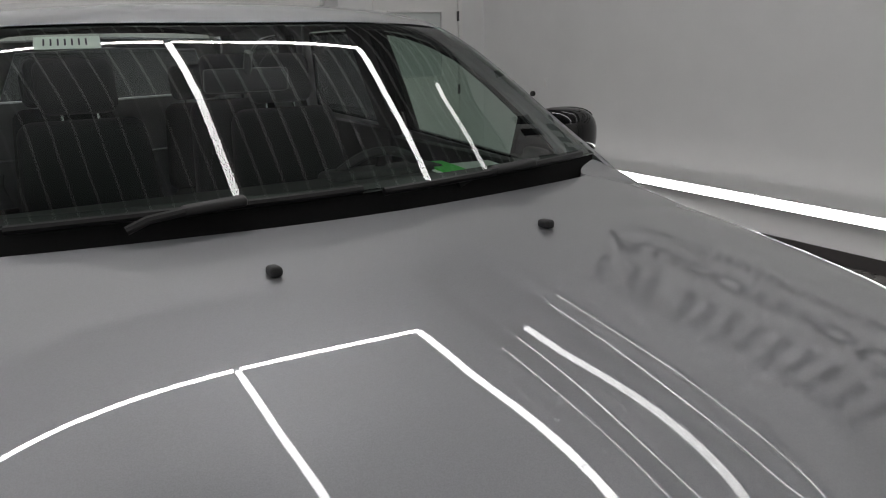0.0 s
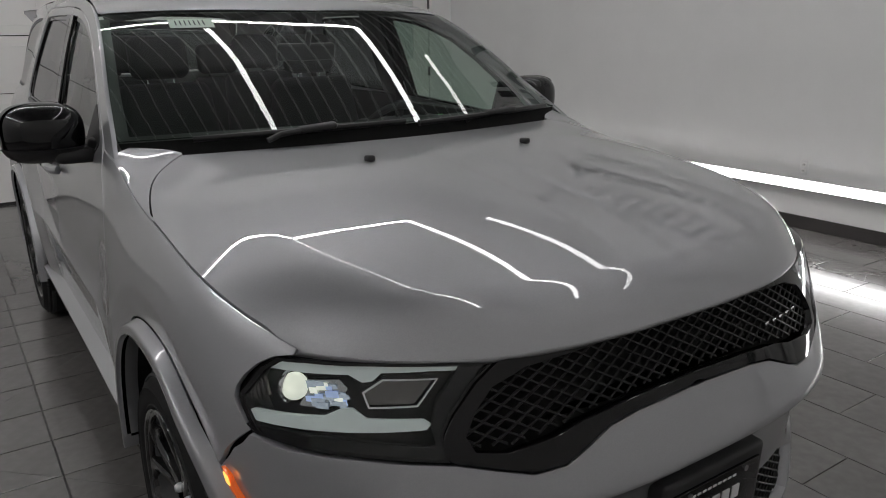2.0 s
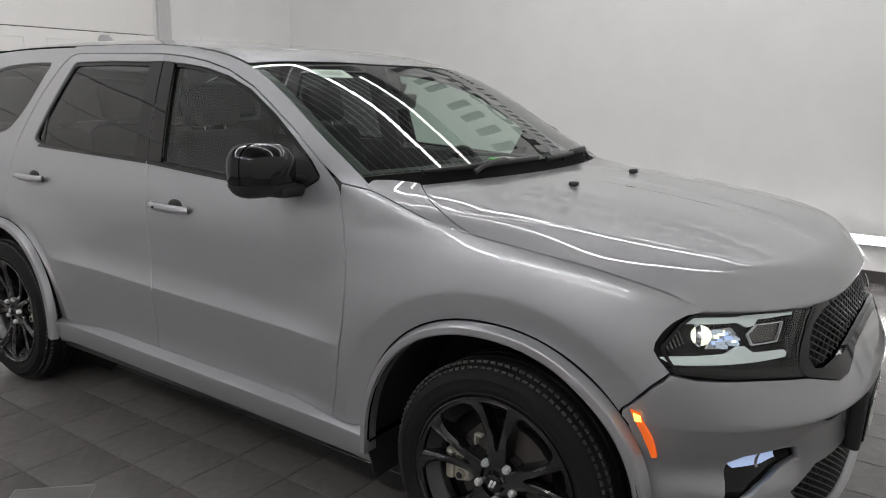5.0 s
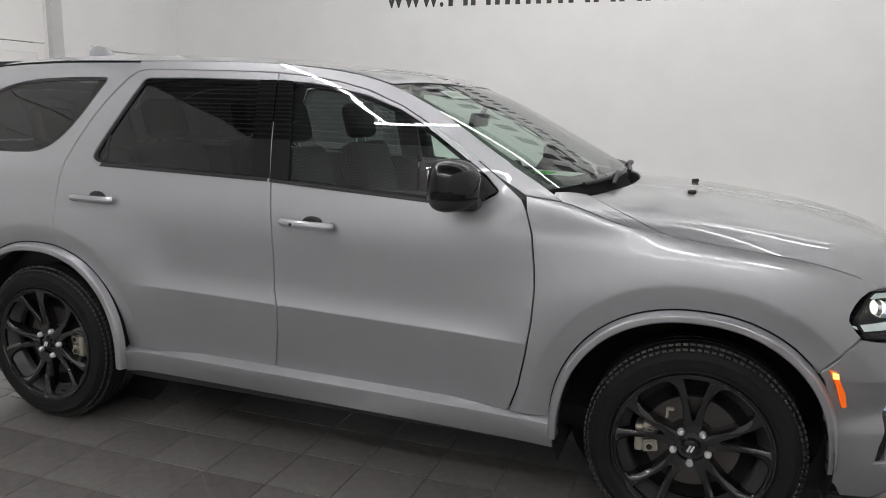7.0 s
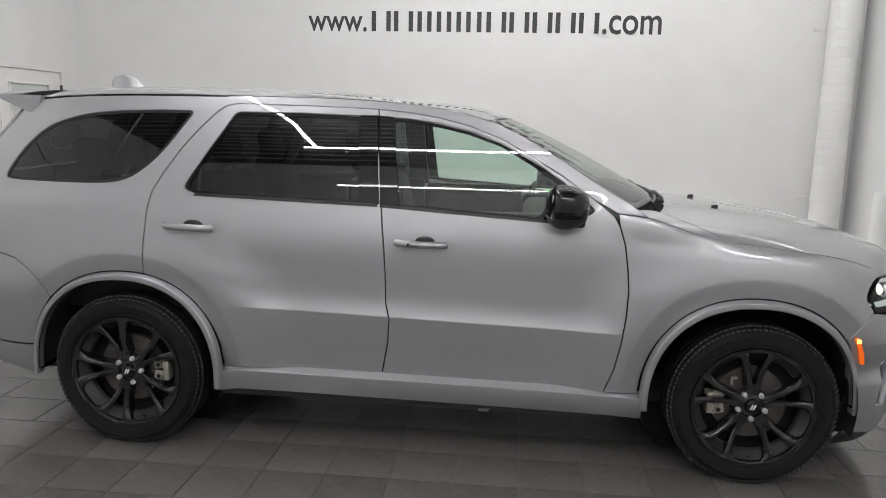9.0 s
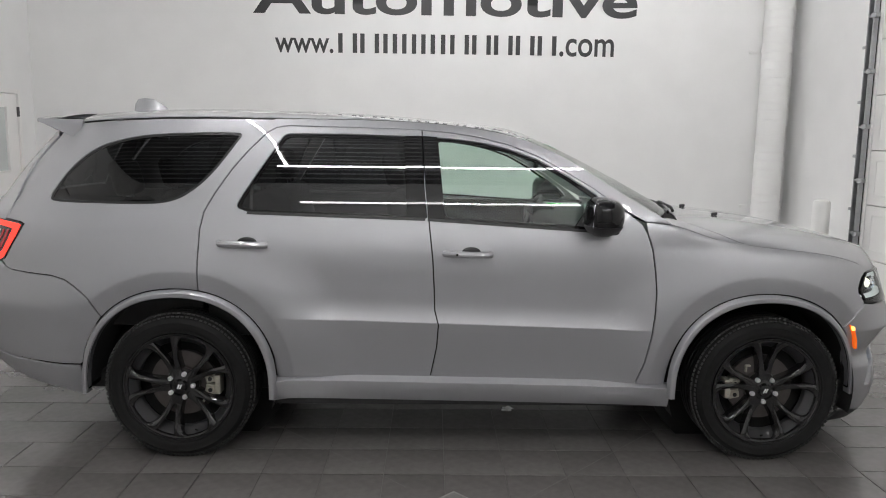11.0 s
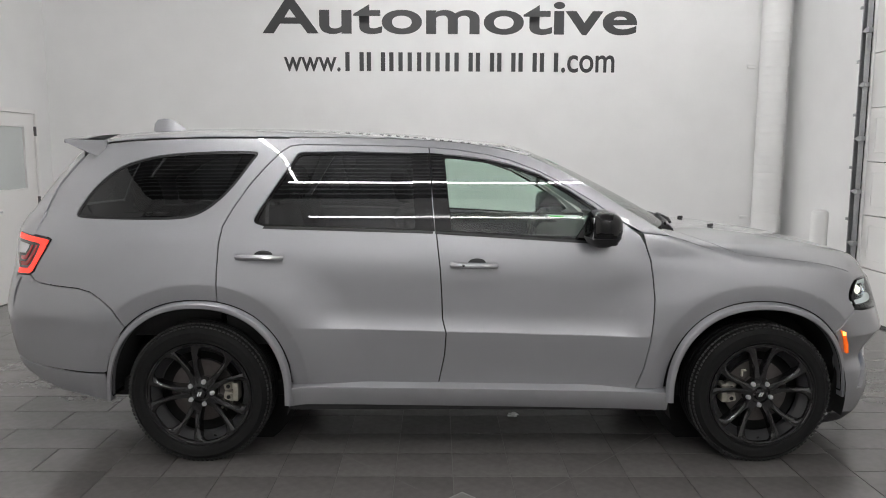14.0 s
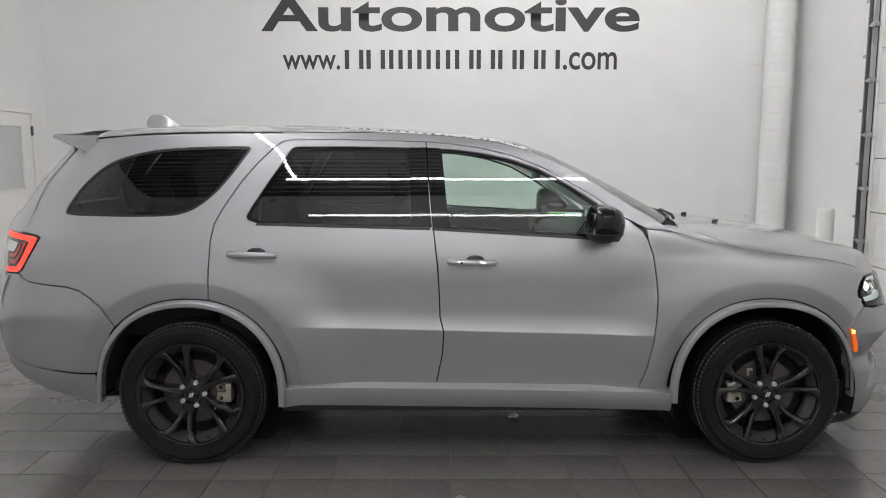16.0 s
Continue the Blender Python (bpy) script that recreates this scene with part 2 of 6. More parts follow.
def curve(*pts):
    """A smooth function through points of (x, value), level past its ends."""
    xs = np.array([p[0] for p in pts], float)
    ys = np.array([p[1] for p in pts], float)
    d = np.diff(ys) / np.diff(xs)
    m = np.r_[d[0], [0 if a * b <= 0 else 2 * a * b / (a + b) for a, b in zip(d, d[1:])], d[-1]]

    def f(x):
        if x <= xs[0]:
            return float(ys[0])
        if x >= xs[-1]:
            return float(ys[-1])
        i = int(np.searchsorted(xs, x) - 1)
        h = xs[i + 1] - xs[i]
        t = (x - xs[i]) / h
        return float((1 + 2 * t) * (1 - t) ** 2 * ys[i] + t * (1 - t) ** 2 * h * m[i] + t * t * (3 - 2 * t) * ys[i + 1] + t * t * (t - 1) * h * m[i + 1])

    return f


def spline(*pts):
    """A cubic through points of (x, value) with no jump in its bend."""
    xs = np.array([p[0] for p in pts], float)
    ys = np.array([p[1] for p in pts], float)
    n, h = len(xs), np.diff(xs)
    a, r = np.zeros((n, n)), np.zeros(n)
    a[0, 0] = a[-1, -1] = 1
    for i in range(1, n - 1):
        a[i, i - 1], a[i, i], a[i, i + 1] = h[i - 1], 2 * (h[i - 1] + h[i]), h[i]
        r[i] = 6 * ((ys[i + 1] - ys[i]) / h[i] - (ys[i] - ys[i - 1]) / h[i - 1])
    m = np.linalg.solve(a, r)

    def f(x):
        x = min(xs[-1], max(xs[0], x))
        i = min(n - 2, max(0, int(np.searchsorted(xs, x) - 1)))
        u, v = xs[i + 1] - x, x - xs[i]
        return float((m[i] * u ** 3 + m[i + 1] * v ** 3) / (6 * h[i]) + (ys[i] / h[i] - m[i] * h[i] / 6) * u + (ys[i + 1] / h[i] - m[i + 1] * h[i] / 6) * v)

    return f


def smooth01(x):
    x = min(1.0, max(0.0, x))
    return x * x * (3 - 2 * x)


def inside(p, poly):
    x, y = p
    hit = False
    for (x1, y1), (x2, y2) in zip(poly, poly[1:] + poly[:1]):
        if (y1 > y) != (y2 > y) and x < (x2 - x1) * (y - y1) / (y2 - y1) + x1:
            hit = not hit
    return hit


def area(poly):
    return sum(x1 * y2 - x2 * y1 for (x1, y1), (x2, y2) in zip(poly, poly[1:] + poly[:1])) / 2


def inset(poly, d):
    """The polygon drawn in by d on all sides."""
    if area(poly) < 0:
        poly = poly[::-1]
    out = []
    for i, p in enumerate(poly):
        a, b = Vector(poly[i - 1]), Vector(poly[(i + 1) % len(poly)])
        p = Vector(p)
        n1 = Vector((-(p - a).y, (p - a).x)).normalized()
        n2 = Vector((-(b - p).y, (b - p).x)).normalized()
        n = n1 + n2
        n = n / max(0.5, n.length_squared / 2) if n.length > 1e-6 else n1
        q = p + d * n
        out.append((q.x, q.y))
    return out


def rounded(poly, r=0.03, k=4, keep=()):
    """The polygon with its sharp corners rounded off."""
    out = []
    for i, p in enumerate(poly):
        a, b, p = Vector(poly[i - 1]), Vector(poly[(i + 1) % len(poly)]), Vector(p)
        u, v = a - p, b - p
        if i in keep or u.length < 1e-6 or v.length < 1e-6 or u.angle(v) > radians(150):
            out.append(tuple(p))
            continue
        d = min(r, u.length * 0.45, v.length * 0.45)
        s, e = p + u.normalized() * d, p + v.normalized() * d
        for j in range(k + 1):
            t = j / k
            out.append(tuple((1 - t) ** 2 * s + 2 * t * (1 - t) * p + t * t * e))
    return out


def resample(poly, step):
    out = []
    for (x1, y1), (x2, y2) in zip(poly, poly[1:] + poly[:1]):
        n = max(1, math.ceil(math.hypot(x2 - x1, y2 - y1) / step))
        out += [(x1 + (x2 - x1) * k / n, y1 + (y2 - y1) * k / n) for k in range(n)]
    return out


def normal_of(f, u, v, toward, h=0.002):
    n = (Vector(f(u + h, v)) - Vector(f(u - h, v))).cross(Vector(f(u, v + h)) - Vector(f(u, v - h)))
    n = n.normalized() if n.length > 1e-12 else Vector(toward)
    return n if n.dot(Vector(toward)) >= 0 else -n


def patch(name, poly, f, mat, parent, toward, step=0.03, holes=(), flange=0.014, gap=0.0035, lines=(), label="", lift=0.0, side=1, asp=1.0):
    """A panel: the outline poly in the plane of (u, v), laid on the surface f, with its edges turned in. side -1 mirrors it to the other flank."""
    from mathutils.geometry import delaunay_2d_cdt
    rings = [resample(inset(poly, gap), step * 0.6)] + [resample(inset(h, -gap if gap else 0), step * 0.6) for h in holes]
    pts, edges = [], []
    for ring in rings:
        k = len(pts)
        pts += ring
        edges += [(k + i, k + (i + 1) % len(ring)) for i in range(len(ring))]
    edge = np.array(pts)
    us, vs = edge[:, 0], edge[:, 1]
    extra = list(lines)
    u = us.min() + step * 0.5
    row = 0
    while u < us.max():
        v = vs.min() + step * (0.25 if row % 2 else 0.5) * asp
        while v < vs.max():
            extra.append((u, v))
            v += step * asp
        u += step
        row += 1
    hard = np.array(lines) if len(lines) else None
    for n, p in enumerate(extra):
        if ((edge - p) ** 2).sum(1).min() < (step * 0.3) ** 2:
            continue
        if n >= len(lines) and hard is not None and ((hard - p) ** 2).sum(1).min() < (step * 0.55) ** 2:
            continue
        if inside(p, rings[0]) and not any(inside(p, h) for h in rings[1:]):
            pts.append(p)
    cos, _, faces, *_ = delaunay_2d_cdt([Vector(p) for p in pts], edges, [], 2 if holes else 1, 1e-6)
    verts, normals = [], []
    for c in cos:
        n = normal_of(f, c.x, c.y, toward)
        verts.append(Vector(f(c.x, c.y)) + n * lift)
        normals.append(n)
    tris, norm = [], []
    count = {}
    for t in faces:
        t = list(t)
        mid = (sum(cos[i].x for i in t) / len(t), sum(cos[i].y for i in t) / len(t))
        if any(inside(mid, h) for h in rings[1:]) or not inside(mid, rings[0]):
            continue
        fn = (verts[t[1]] - verts[t[0]]).cross(verts[t[2]] - verts[t[0]])
        if fn.dot(normals[t[0]]) < 0:
            t.reverse()
        tris.append(t)
        norm.append([normals[i] for i in t])
        for a, b in zip(t, t[1:] + t[:1]):
            count[(a, b)] = 1
    if flange:
        for (a, b) in list(count):
            if (b, a) in count:
                continue
            va, vb = verts[a], verts[b]
            wa, wb = va - normals[a] * flange, vb - normals[b] * flange
            out = (vb - va).cross(normals[a]).normalized()
            k = len(verts)
            verts += [va, vb, wb, wa]
            normals += [out] * 4
            tris.append([k + 1, k, k + 3, k + 2])
            ra, rb = (normals[a] + out).normalized(), (normals[b] + out).normalized()
            norm.append([rb, ra, out, out])
    if side < 0:
        verts = [Vector((p.x, -p.y, p.z)) for p in verts]
        tris = [t[::-1] for t in tris]
        norm = [[Vector((n.x, -n.y, n.z)) for n in ns[::-1]] for ns in norm]
    me = bpy.data.meshes.new(name)
    me.from_pydata(verts, [], tris)
    me.update()
    for p in me.polygons:
        p.use_smooth = True
    me.normals_split_custom_set([tuple(n) for ns in norm for n in ns])
    return link_mesh(name, me, mat, parent, label)


def sheet(name, f, us, vs, mat, parent, toward, label=""):
    """A panel on the surface f over a grid of u and v."""
    rows = [[Vector(f(u, v)) for v in vs] for u in us]
    verts = [p for r in rows for p in r]
    nn = [normal_of(f, u, v, toward, 0.003) for u in us for v in vs]
    n = len(vs)
    faces = []
    for i in range(len(us) - 1):
        for j in range(n - 1):
            t = [i * n + j, i * n + j + 1, (i + 1) * n + j + 1, (i + 1) * n + j]
            if (verts[t[1]] - verts[t[0]]).cross(verts[t[2]] - verts[t[0]]).dot(nn[t[0]]) < 0:
                t.reverse()
            faces.append(t)
    me = bpy.data.meshes.new(name)
    me.from_pydata(verts, [], faces)
    me.update()
    for p in me.polygons:
        p.use_smooth = True
    me.normals_split_custom_set([tuple(nn[v]) for p in me.polygons for v in p.vertices])
    return link_mesh(name, me, mat, parent, label)


def span(a, b, n):
    return [a + (b - a) * k / (n - 1) for k in range(n)]


# ---------------------------------------------------------------- the room
X_WEST, X_EAST, Y_NORTH, Y_SOUTH, Z_TOP = -5.0, 4.08, 4.46, -6.75, 4.9


def block(name, lo, hi, mat, label, category="", kind="structure", parent=None, bevel=0.0):
    bm = box(bmesh.new(), [b - a for a, b in zip(lo, hi)], [(a + b) / 2 for a, b in zip(lo, hi)], bevel=bevel)
    ob = part(name, bm, mat, parent, label if not parent else "", smooth=False)
    return tagged(ob, label, category, kind=kind) if not parent else ob


block("wall_north", (X_WEST - 0.2, Y_NORTH, 0), (X_EAST + 0.2, Y_NORTH + 0.2, Z_TOP), WALL, "smooth white painted wall with dark lettering", "wall")
block("wall_south", (X_WEST - 0.2, Y_SOUTH - 0.2, 0), (X_EAST + 0.2, Y_SOUTH, Z_TOP), WALL_GREY, "plain pale painted wall", "wall")
# west wall, with openings for a roller door and a personnel door
GD = (-4.2, 2.45, 3.2)
PD = (3.02, 4.16, 2.17)
block("wall_west", (X_WEST - 0.2, Y_SOUTH, 0), (X_WEST, GD[0], Z_TOP), WALL, "plain white painted wall", "wall")
block("wall_west", (X_WEST - 0.2, GD[1], 0), (X_WEST, PD[0], Z_TOP), WALL, "plain white painted wall between two doors", "wall")
block("wall_west", (X_WEST - 0.2, PD[1], 0), (X_WEST, Y_NORTH, Z_TOP), WALL, "narrow white painted wall beside a door", "wall")
block("wall_west", (X_WEST - 0.2, GD[0], GD[2]), (X_WEST, GD[1], Z_TOP), WALL, "white painted wall above a garage door", "wall")
block("wall_west", (X_WEST - 0.2, PD[0], PD[2]), (X_WEST, PD[1], Z_TOP), WALL, "white painted wall above a door", "wall")
ED = (-4.0, 2.72, 3.75)
block("wall_east", (X_EAST, ED[1], 0), (X_EAST + 0.2, Y_NORTH, Z_TOP), WALL, "plain white painted wall beside a garage door", "wall")
block("wall_east", (X_EAST, Y_SOUTH, 0), (X_EAST + 0.2, ED[0], Z_TOP), WALL, "plain white painted wall", "wall")
block("wall_east", (X_EAST, ED[0], ED[2]), (X_EAST + 0.2, ED[1], Z_TOP), WALL, "white painted wall above a garage door", "wall")


def ribbed_ceiling():
    bm = bmesh.new()
    box(bm, (X_EAST - X_WEST + 0.4, Y_NORTH - Y_SOUTH + 0.4, 0.1), ((X_EAST + X_WEST) / 2, (Y_NORTH + Y_SOUTH) / 2, Z_TOP + 0.05))
    return tagged(part("ceiling", bm, CEIL, smooth=False), "dark ribbed metal deck ceiling", "ceiling", kind="structure")


ribbed_ceiling()


def ceiling_ribs():
    bm = bmesh.new()
    y = Y_SOUTH + 0.3
    while y < Y_NORTH:
        box(bm, (X_EAST - X_WEST, 0.022, 0.03), ((X_EAST + X_WEST) / 2, y, Z_TOP - 0.015))
        y += 0.22
    return tagged(part("ceiling_deck_ribs", bm, CEIL_RIB, smooth=False), "grey steel ribs of the dark ceiling deck", "ceiling", kind="structure")


ceiling_ribs()


def baseboards():
    for lo, hi in (((X_WEST, Y_NORTH - 0.012, 0), (X_EAST, Y_NORTH, 0.105)),
                   ((X_WEST, PD[1] + 0.06, 0), (X_WEST + 0.012, Y_NORTH - 0.012, 0.105)),
                   ((X_WEST, GD[1] + 0.16, 0), (X_WEST + 0.012, PD[0] - 0.06, 0.105)),
                   ((X_EAST - 0.012, ED[1] + 0.2, 0), (X_EAST, Y_NORTH - 0.012, 0.105))):
        block("baseboard", lo, hi, BASE, "dark brown-grey vinyl baseboard along a white wall", "baseboard", bevel=0.003)


baseboards()


def garage_door(name, x, y0, y1, z1, facing, label):
    """A sectional door in a wall across x; facing is the way to the room."""
    door = tagged(new(name), label, "garage door", kind="structure")
    n = int(z1 / 0.53)
    h = z1 / n
    for k in range(n):
        bm = bmesh.new()
        box(bm, (0.045, y1 - y0, h - 0.008), (x, (y0 + y1) / 2, h * (k + 0.5)), bevel=0.004)
        part("door_section", bm, DOOR_WHITE, door, smooth=False)
        w = 0.62
        m = int((y1 - y0) / w)
        for j in range(m):
            yc = y0 + (y1 - y0) * (j + 0.5) / m
            bm = bmesh.new()
            for dy, dz, sy, sz in ((0, 0.17, 0.44, 0.008), (0, -0.17, 0.44, 0.008), (0.22, 0, 0.008, 0.34), (-0.22, 0, 0.008, 0.34)):
                box(bm, (0.006, sy, sz), (x + facing * 0.0245, yc + dy, h * (k + 0.5) + dz), bevel=0.002, segments=1)
            if k in (1, 2, 3):
                part("embossed_frame", bm, DOOR_WHITE, door, smooth=False)
            else:
                bm.free()
    bm = box(bmesh.new(), (0.05, y1 - y0, 0.03), (x, (y0 + y1) / 2, 0.012))
    part("bottom_seal", bm, TRIM, door, smooth=False)
    return door


WD = garage_door("garage_door_west", X_WEST - 0.06, GD[0], GD[1], GD[2], 1, "white sectional garage door with flat panels")
E_DOOR = garage_door("garage_door_east", X_EAST + 0.05, ED[0], ED[1], ED[2], -1, "white sectional garage door with embossed panels, closed")


def door_track(x, y, z1, facing):
    t = tagged(new("door_track"), "galvanised steel garage door track with rollers and hinges", "door track")
    # dark strip behind the rails, their shadow put into its colour
    bm = box(bmesh.new(), (0.02, 0.12, z1), (x, y + 0.05, z1 / 2))
    part("rail_shade", bm, TRACK_DARK, t, smooth=False)
    for dy in (-0.012, 0.075):
        bm = box(bmesh.new(), (0.05, 0.012, z1), (x + facing * 0.03, y + dy, z1 / 2), bevel=0.002, segments=1)
        part("rail", bm, GALV, t, smooth=False)
    bm = box(bmesh.new(), (0.012, 0.03, z1), (x + facing * 0.02, y + 0.034, z1 / 2), bevel=0.003, segments=1)
    part("channel", bm, GALV, t, smooth=False)
    k = 0
    z = 0.25
    while z < z1:
        bm = bmesh.new()
        box(bm, (0.05, 0.09, 0.045), (x + facing * 0.045, y - 0.035, z), bevel=0.006)
        tube(bm, (x + facing * 0.05, y - 0.06, z), (x + facing * 0.05, y + 0.06, z), 0.012)
        part("roller_hinge", bm, GALV, t)
        bm = box(bmesh.new(), (0.02, 0.05, 0.03), (x + facing * 0.05, y + 0.1, z + 0.24), bevel=0.004)
        part("bracket", bm, GALV, t)
        z += 0.53
    return t


door_track(X_EAST - 0.012, ED[1] + 0.02, 3.9, -1)


def west_post():
    bm = box(bmesh.new(), (0.06, 0.15, 3.3), (X_WEST + 0.03, GD[1] + 0.075, 1.65), bevel=0.006)
    tagged(part("door_post", bm, POST, smooth=False), "pale grey steel post beside the white garage door", "post", kind="structure")


west_post()


def personnel_door():
    door = tagged(new("door_1"), "white door with a tall frosted glass pane, closed", "door", kind="structure")
    x = X_WEST
    y0, y1, z1 = PD
    bm = bmesh.new()
    for lo, hi in (((y0, y0 + 0.05), (0, z1)), ((y1 - 0.05, y1), (0, z1)), ((y0 + 0.05, y1 - 0.05), (z1 - 0.05, z1))):
        box(bm, (0.14, lo[1] - lo[0], hi[1] - hi[0]), (x - 0.055, (lo[0] + lo[1]) / 2, (hi[0] + hi[1]) / 2), bevel=0.003, segments=1)
    part("door_frame", bm, DOOR_WHITE, door, smooth=False)
    a, b = y0 + 0.055, y1 - 0.055
    p0, p1, q0, q1 = y0 + 0.20, y1 - 0.28, 1.26, 1.96
    bm = bmesh.new()
    for (ya, yb), (za, zb) in (((a, p0), (0.01, z1 - 0.055)), ((p1, b), (0.01, z1 - 0.055)), ((p0, p1), (0.01, q0)), ((p0, p1), (q1, z1 - 0.055))):
        box(bm, (0.045, yb - ya, zb - za), (x - 0.03, (ya + yb) / 2, (za + zb) / 2))
    part("leaf", bm, DOOR_WHITE, door, smooth=False)
    bm = box(bmesh.new(), (0.012, p1 - p0, q1 - q0), (x - 0.03, (p0 + p1) / 2, (q0 + q1) / 2))
    part("frosted_pane", bm, FROST, door, "grey frosted glass pane", smooth=False)
    bm = bmesh.new()
    for ya, yb, za, zb in ((p0 - 0.02, p0, q0 - 0.02, q1 + 0.02), (p1, p1 + 0.02, q0 - 0.02, q1 + 0.02), (p0, p1, q0 - 0.02, q0), (p0, p1, q1, q1 + 0.02)):
        box(bm, (0.02, yb - ya, zb - za), (x - 0.005, (ya + yb) / 2, (za + zb) / 2), bevel=0.004, segments=1)
    part("pane_bead", bm, DOOR_WHITE, door, smooth=False)
    for z in (0.25, 1.1, 1.92):
        bm = bmesh.new()
        box(bm, (0.02, 0.03, 0.11), (x + 0.004, y1 - 0.052, z), bevel=0.004)
        tube(bm, (x + 0.014, y1 - 0.052, z - 0.055), (x + 0.014, y1 - 0.052, z + 0.055), 0.008)
        part("hinge", bm, HINGE, door, "dark steel hinge")
    bm = bmesh.new()
    tube(bm, (x - 0.01, a + 0.07, 1.03), (x + 0.05, a + 0.07, 1.03), 0.026)
    tube(bm, (x + 0.045, a + 0.07, 1.03), (x + 0.045, a + 0.19, 1.03), 0.010)
    part("door_handle", bm, CHROME, door, "steel lever handle")


personnel_door()


def wall_plate(name, x, z, kind, label):
    p = tagged(new(name), label, kind)
    bm = box(bmesh.new(), (0.072, 0.006, 0.117), (x, Y_NORTH - 0.003, z), bevel=0.002)
    part("cover", bm, WALL, p)
    if kind == "socket":
        for dz in (0.025, -0.025):
            bm = box(bmesh.new(), (0.034, 0.004, 0.030), (x, Y_NORTH - 0.007, z + dz), bevel=0.003)
            part("outlet", bm, DOOR_WHITE, p)
            bm = bmesh.new()
            box(bm, (0.003, 0.002, 0.010), (x - 0.007, Y_NORTH - 0.0095, z + dz))
            box(bm, (0.003, 0.002, 0.010), (x + 0.007, Y_NORTH - 0.0095, z + dz))
            part("slots", bm, INK, p, smooth=False)
    else:
        bm = box(bmesh.new(), (0.034, 0.008, 0.062), (x, Y_NORTH - 0.008, z), bevel=0.003)
        part("rocker", bm, DOOR_WHITE, p)


wall_plate("wall_socket", 0.0, 0.50, "socket", "white double wall socket above the low tube light")
wall_plate("light_switch", -3.82, 1.18, "switch", "white light switch on a white wall")


def wall_knob():
    bm = bmesh.new()
    tube(bm, (-4.02, Y_NORTH, 1.07), (-4.02, Y_NORTH - 0.03, 1.07), 0.028, 20)
    tagged(part("wall_bumper", bm, TRIM), "small round black door stop on a white wall", "door stop")


wall_knob()


def corner_pipe():
    p = tagged(new("drain_pipe"), "wide white wrapped vertical pipe strapped to the wall corner", "pipe")
    bm = bmesh.new()
    prof = []
    z = 0.0
    k = 0
    while z < Z_TOP:
        r = 0.158 + 0.0015 * math.sin(k * 2.3)
        prof += [(r, z), (r + 0.0025, z + 0.012), (r, min(Z_TOP, z + 0.095))]
        z += 0.097
        k += 1
    revolve(bm, prof, 40, "z", (3.80, Y_NORTH - 0.165, 0))
    part("pipe_body", bm, PIPE, p, "white wrapped pipe insulation with fine seams")
    for z in (0.9, 2.74):
        bm = bmesh.new()
        revolve(bm, [(0.166, z - 0.016), (0.168, z + 0.016)], 40, "z", (3.80, Y_NORTH - 0.165, 0))
        part("strap", bm, PIPE, p)
        bm = box(bmesh.new(), (0.10, 0.02, 0.035), (3.60, Y_NORTH - 0.012, z), bevel=0.003)
        part("clip", bm, PIPE, p)


corner_pipe()


def bollard():
    bm = bmesh.new()
    revolve(bm, [(0.0, 1.10), (0.05, 1.097), (0.075, 1.085), (0.084, 1.06), (0.085, 1.0), (0.085, 0.0)], 32, "z", (3.80, 2.98, 0))
    tagged(part("bollard", bm, PIPE), "white round post with a domed top beside the garage door", "bollard")


bollard()


# lettering on the wall
def letters(name, body, x0, x1, z, height, wide=1.0, offset=0.0, parent=None):
    cu = bpy.data.curves.new(name, "FONT")
    cu.body = body
    cu.size = 1.0
    cu.extrude = 0.0
    cu.offset = offset
    ob = bpy.data.objects.new(name, cu)
    me = bpy.data.meshes.new_from_object(ob)
    bpy.data.objects.remove(ob)
    xs = [v.co.x for v in me.vertices]
    ys = [v.co.y for v in me.vertices]
    sx = (x1 - x0) / (max(xs) - min(xs))
    sz = height / max(ys)
    for v in me.vertices:
        v.co = Vector((x0 + (v.co.x - min(xs)) * sx, Y_NORTH - 0.004, z + v.co.y * sz))
    return link_mesh(name, me, SIGN, parent)


def bars(parent, x0, x1, z, height, stems, name="bar"):
    """Plain upright bars in place of a name, so many to each sign."""
    widths = [0.5 if n == 1 else 1.0 if n == 2 else 1.3 for n in stems]
    unit = (x1 - x0) / sum(widths)
    x = x0
    for n, w in zip(stems, widths):
        for i in range(n):
            c = 0.5 if n == 1 else 0.17 + 0.66 * i / (n - 1)
            bm = box(bmesh.new(), (unit * 0.20, 0.003, height), (x + unit * w * c, Y_NORTH - 0.003, z + height / 2))
            part(name, bm, SIGN, parent, smooth=False)
        x += unit * w


def wall_sign():
    s = tagged(new("wall_sign"), "large dark vinyl lettering on the white wall", "sign")
    letters("word", "Automotive", -2.36, 2.18, 3.125, 0.40, offset=0.021, parent=s)
    letters("web_prefix", "www.", -2.11, -1.42, 2.67, 0.165, offset=0.012, parent=s)
    letters("web_suffix", ".com", 1.27, 1.92, 2.67, 0.20, offset=0.012, parent=s)
    bars(s, -1.38, 1.25, 2.67, 0.225, (2, 2, 3, 3, 1, 2, 2, 2, 2, 2))
    bars(s, -2.36, 2.2, 3.68, 0.52, (2, 2, 3, 3, 1, 2))


wall_sign()


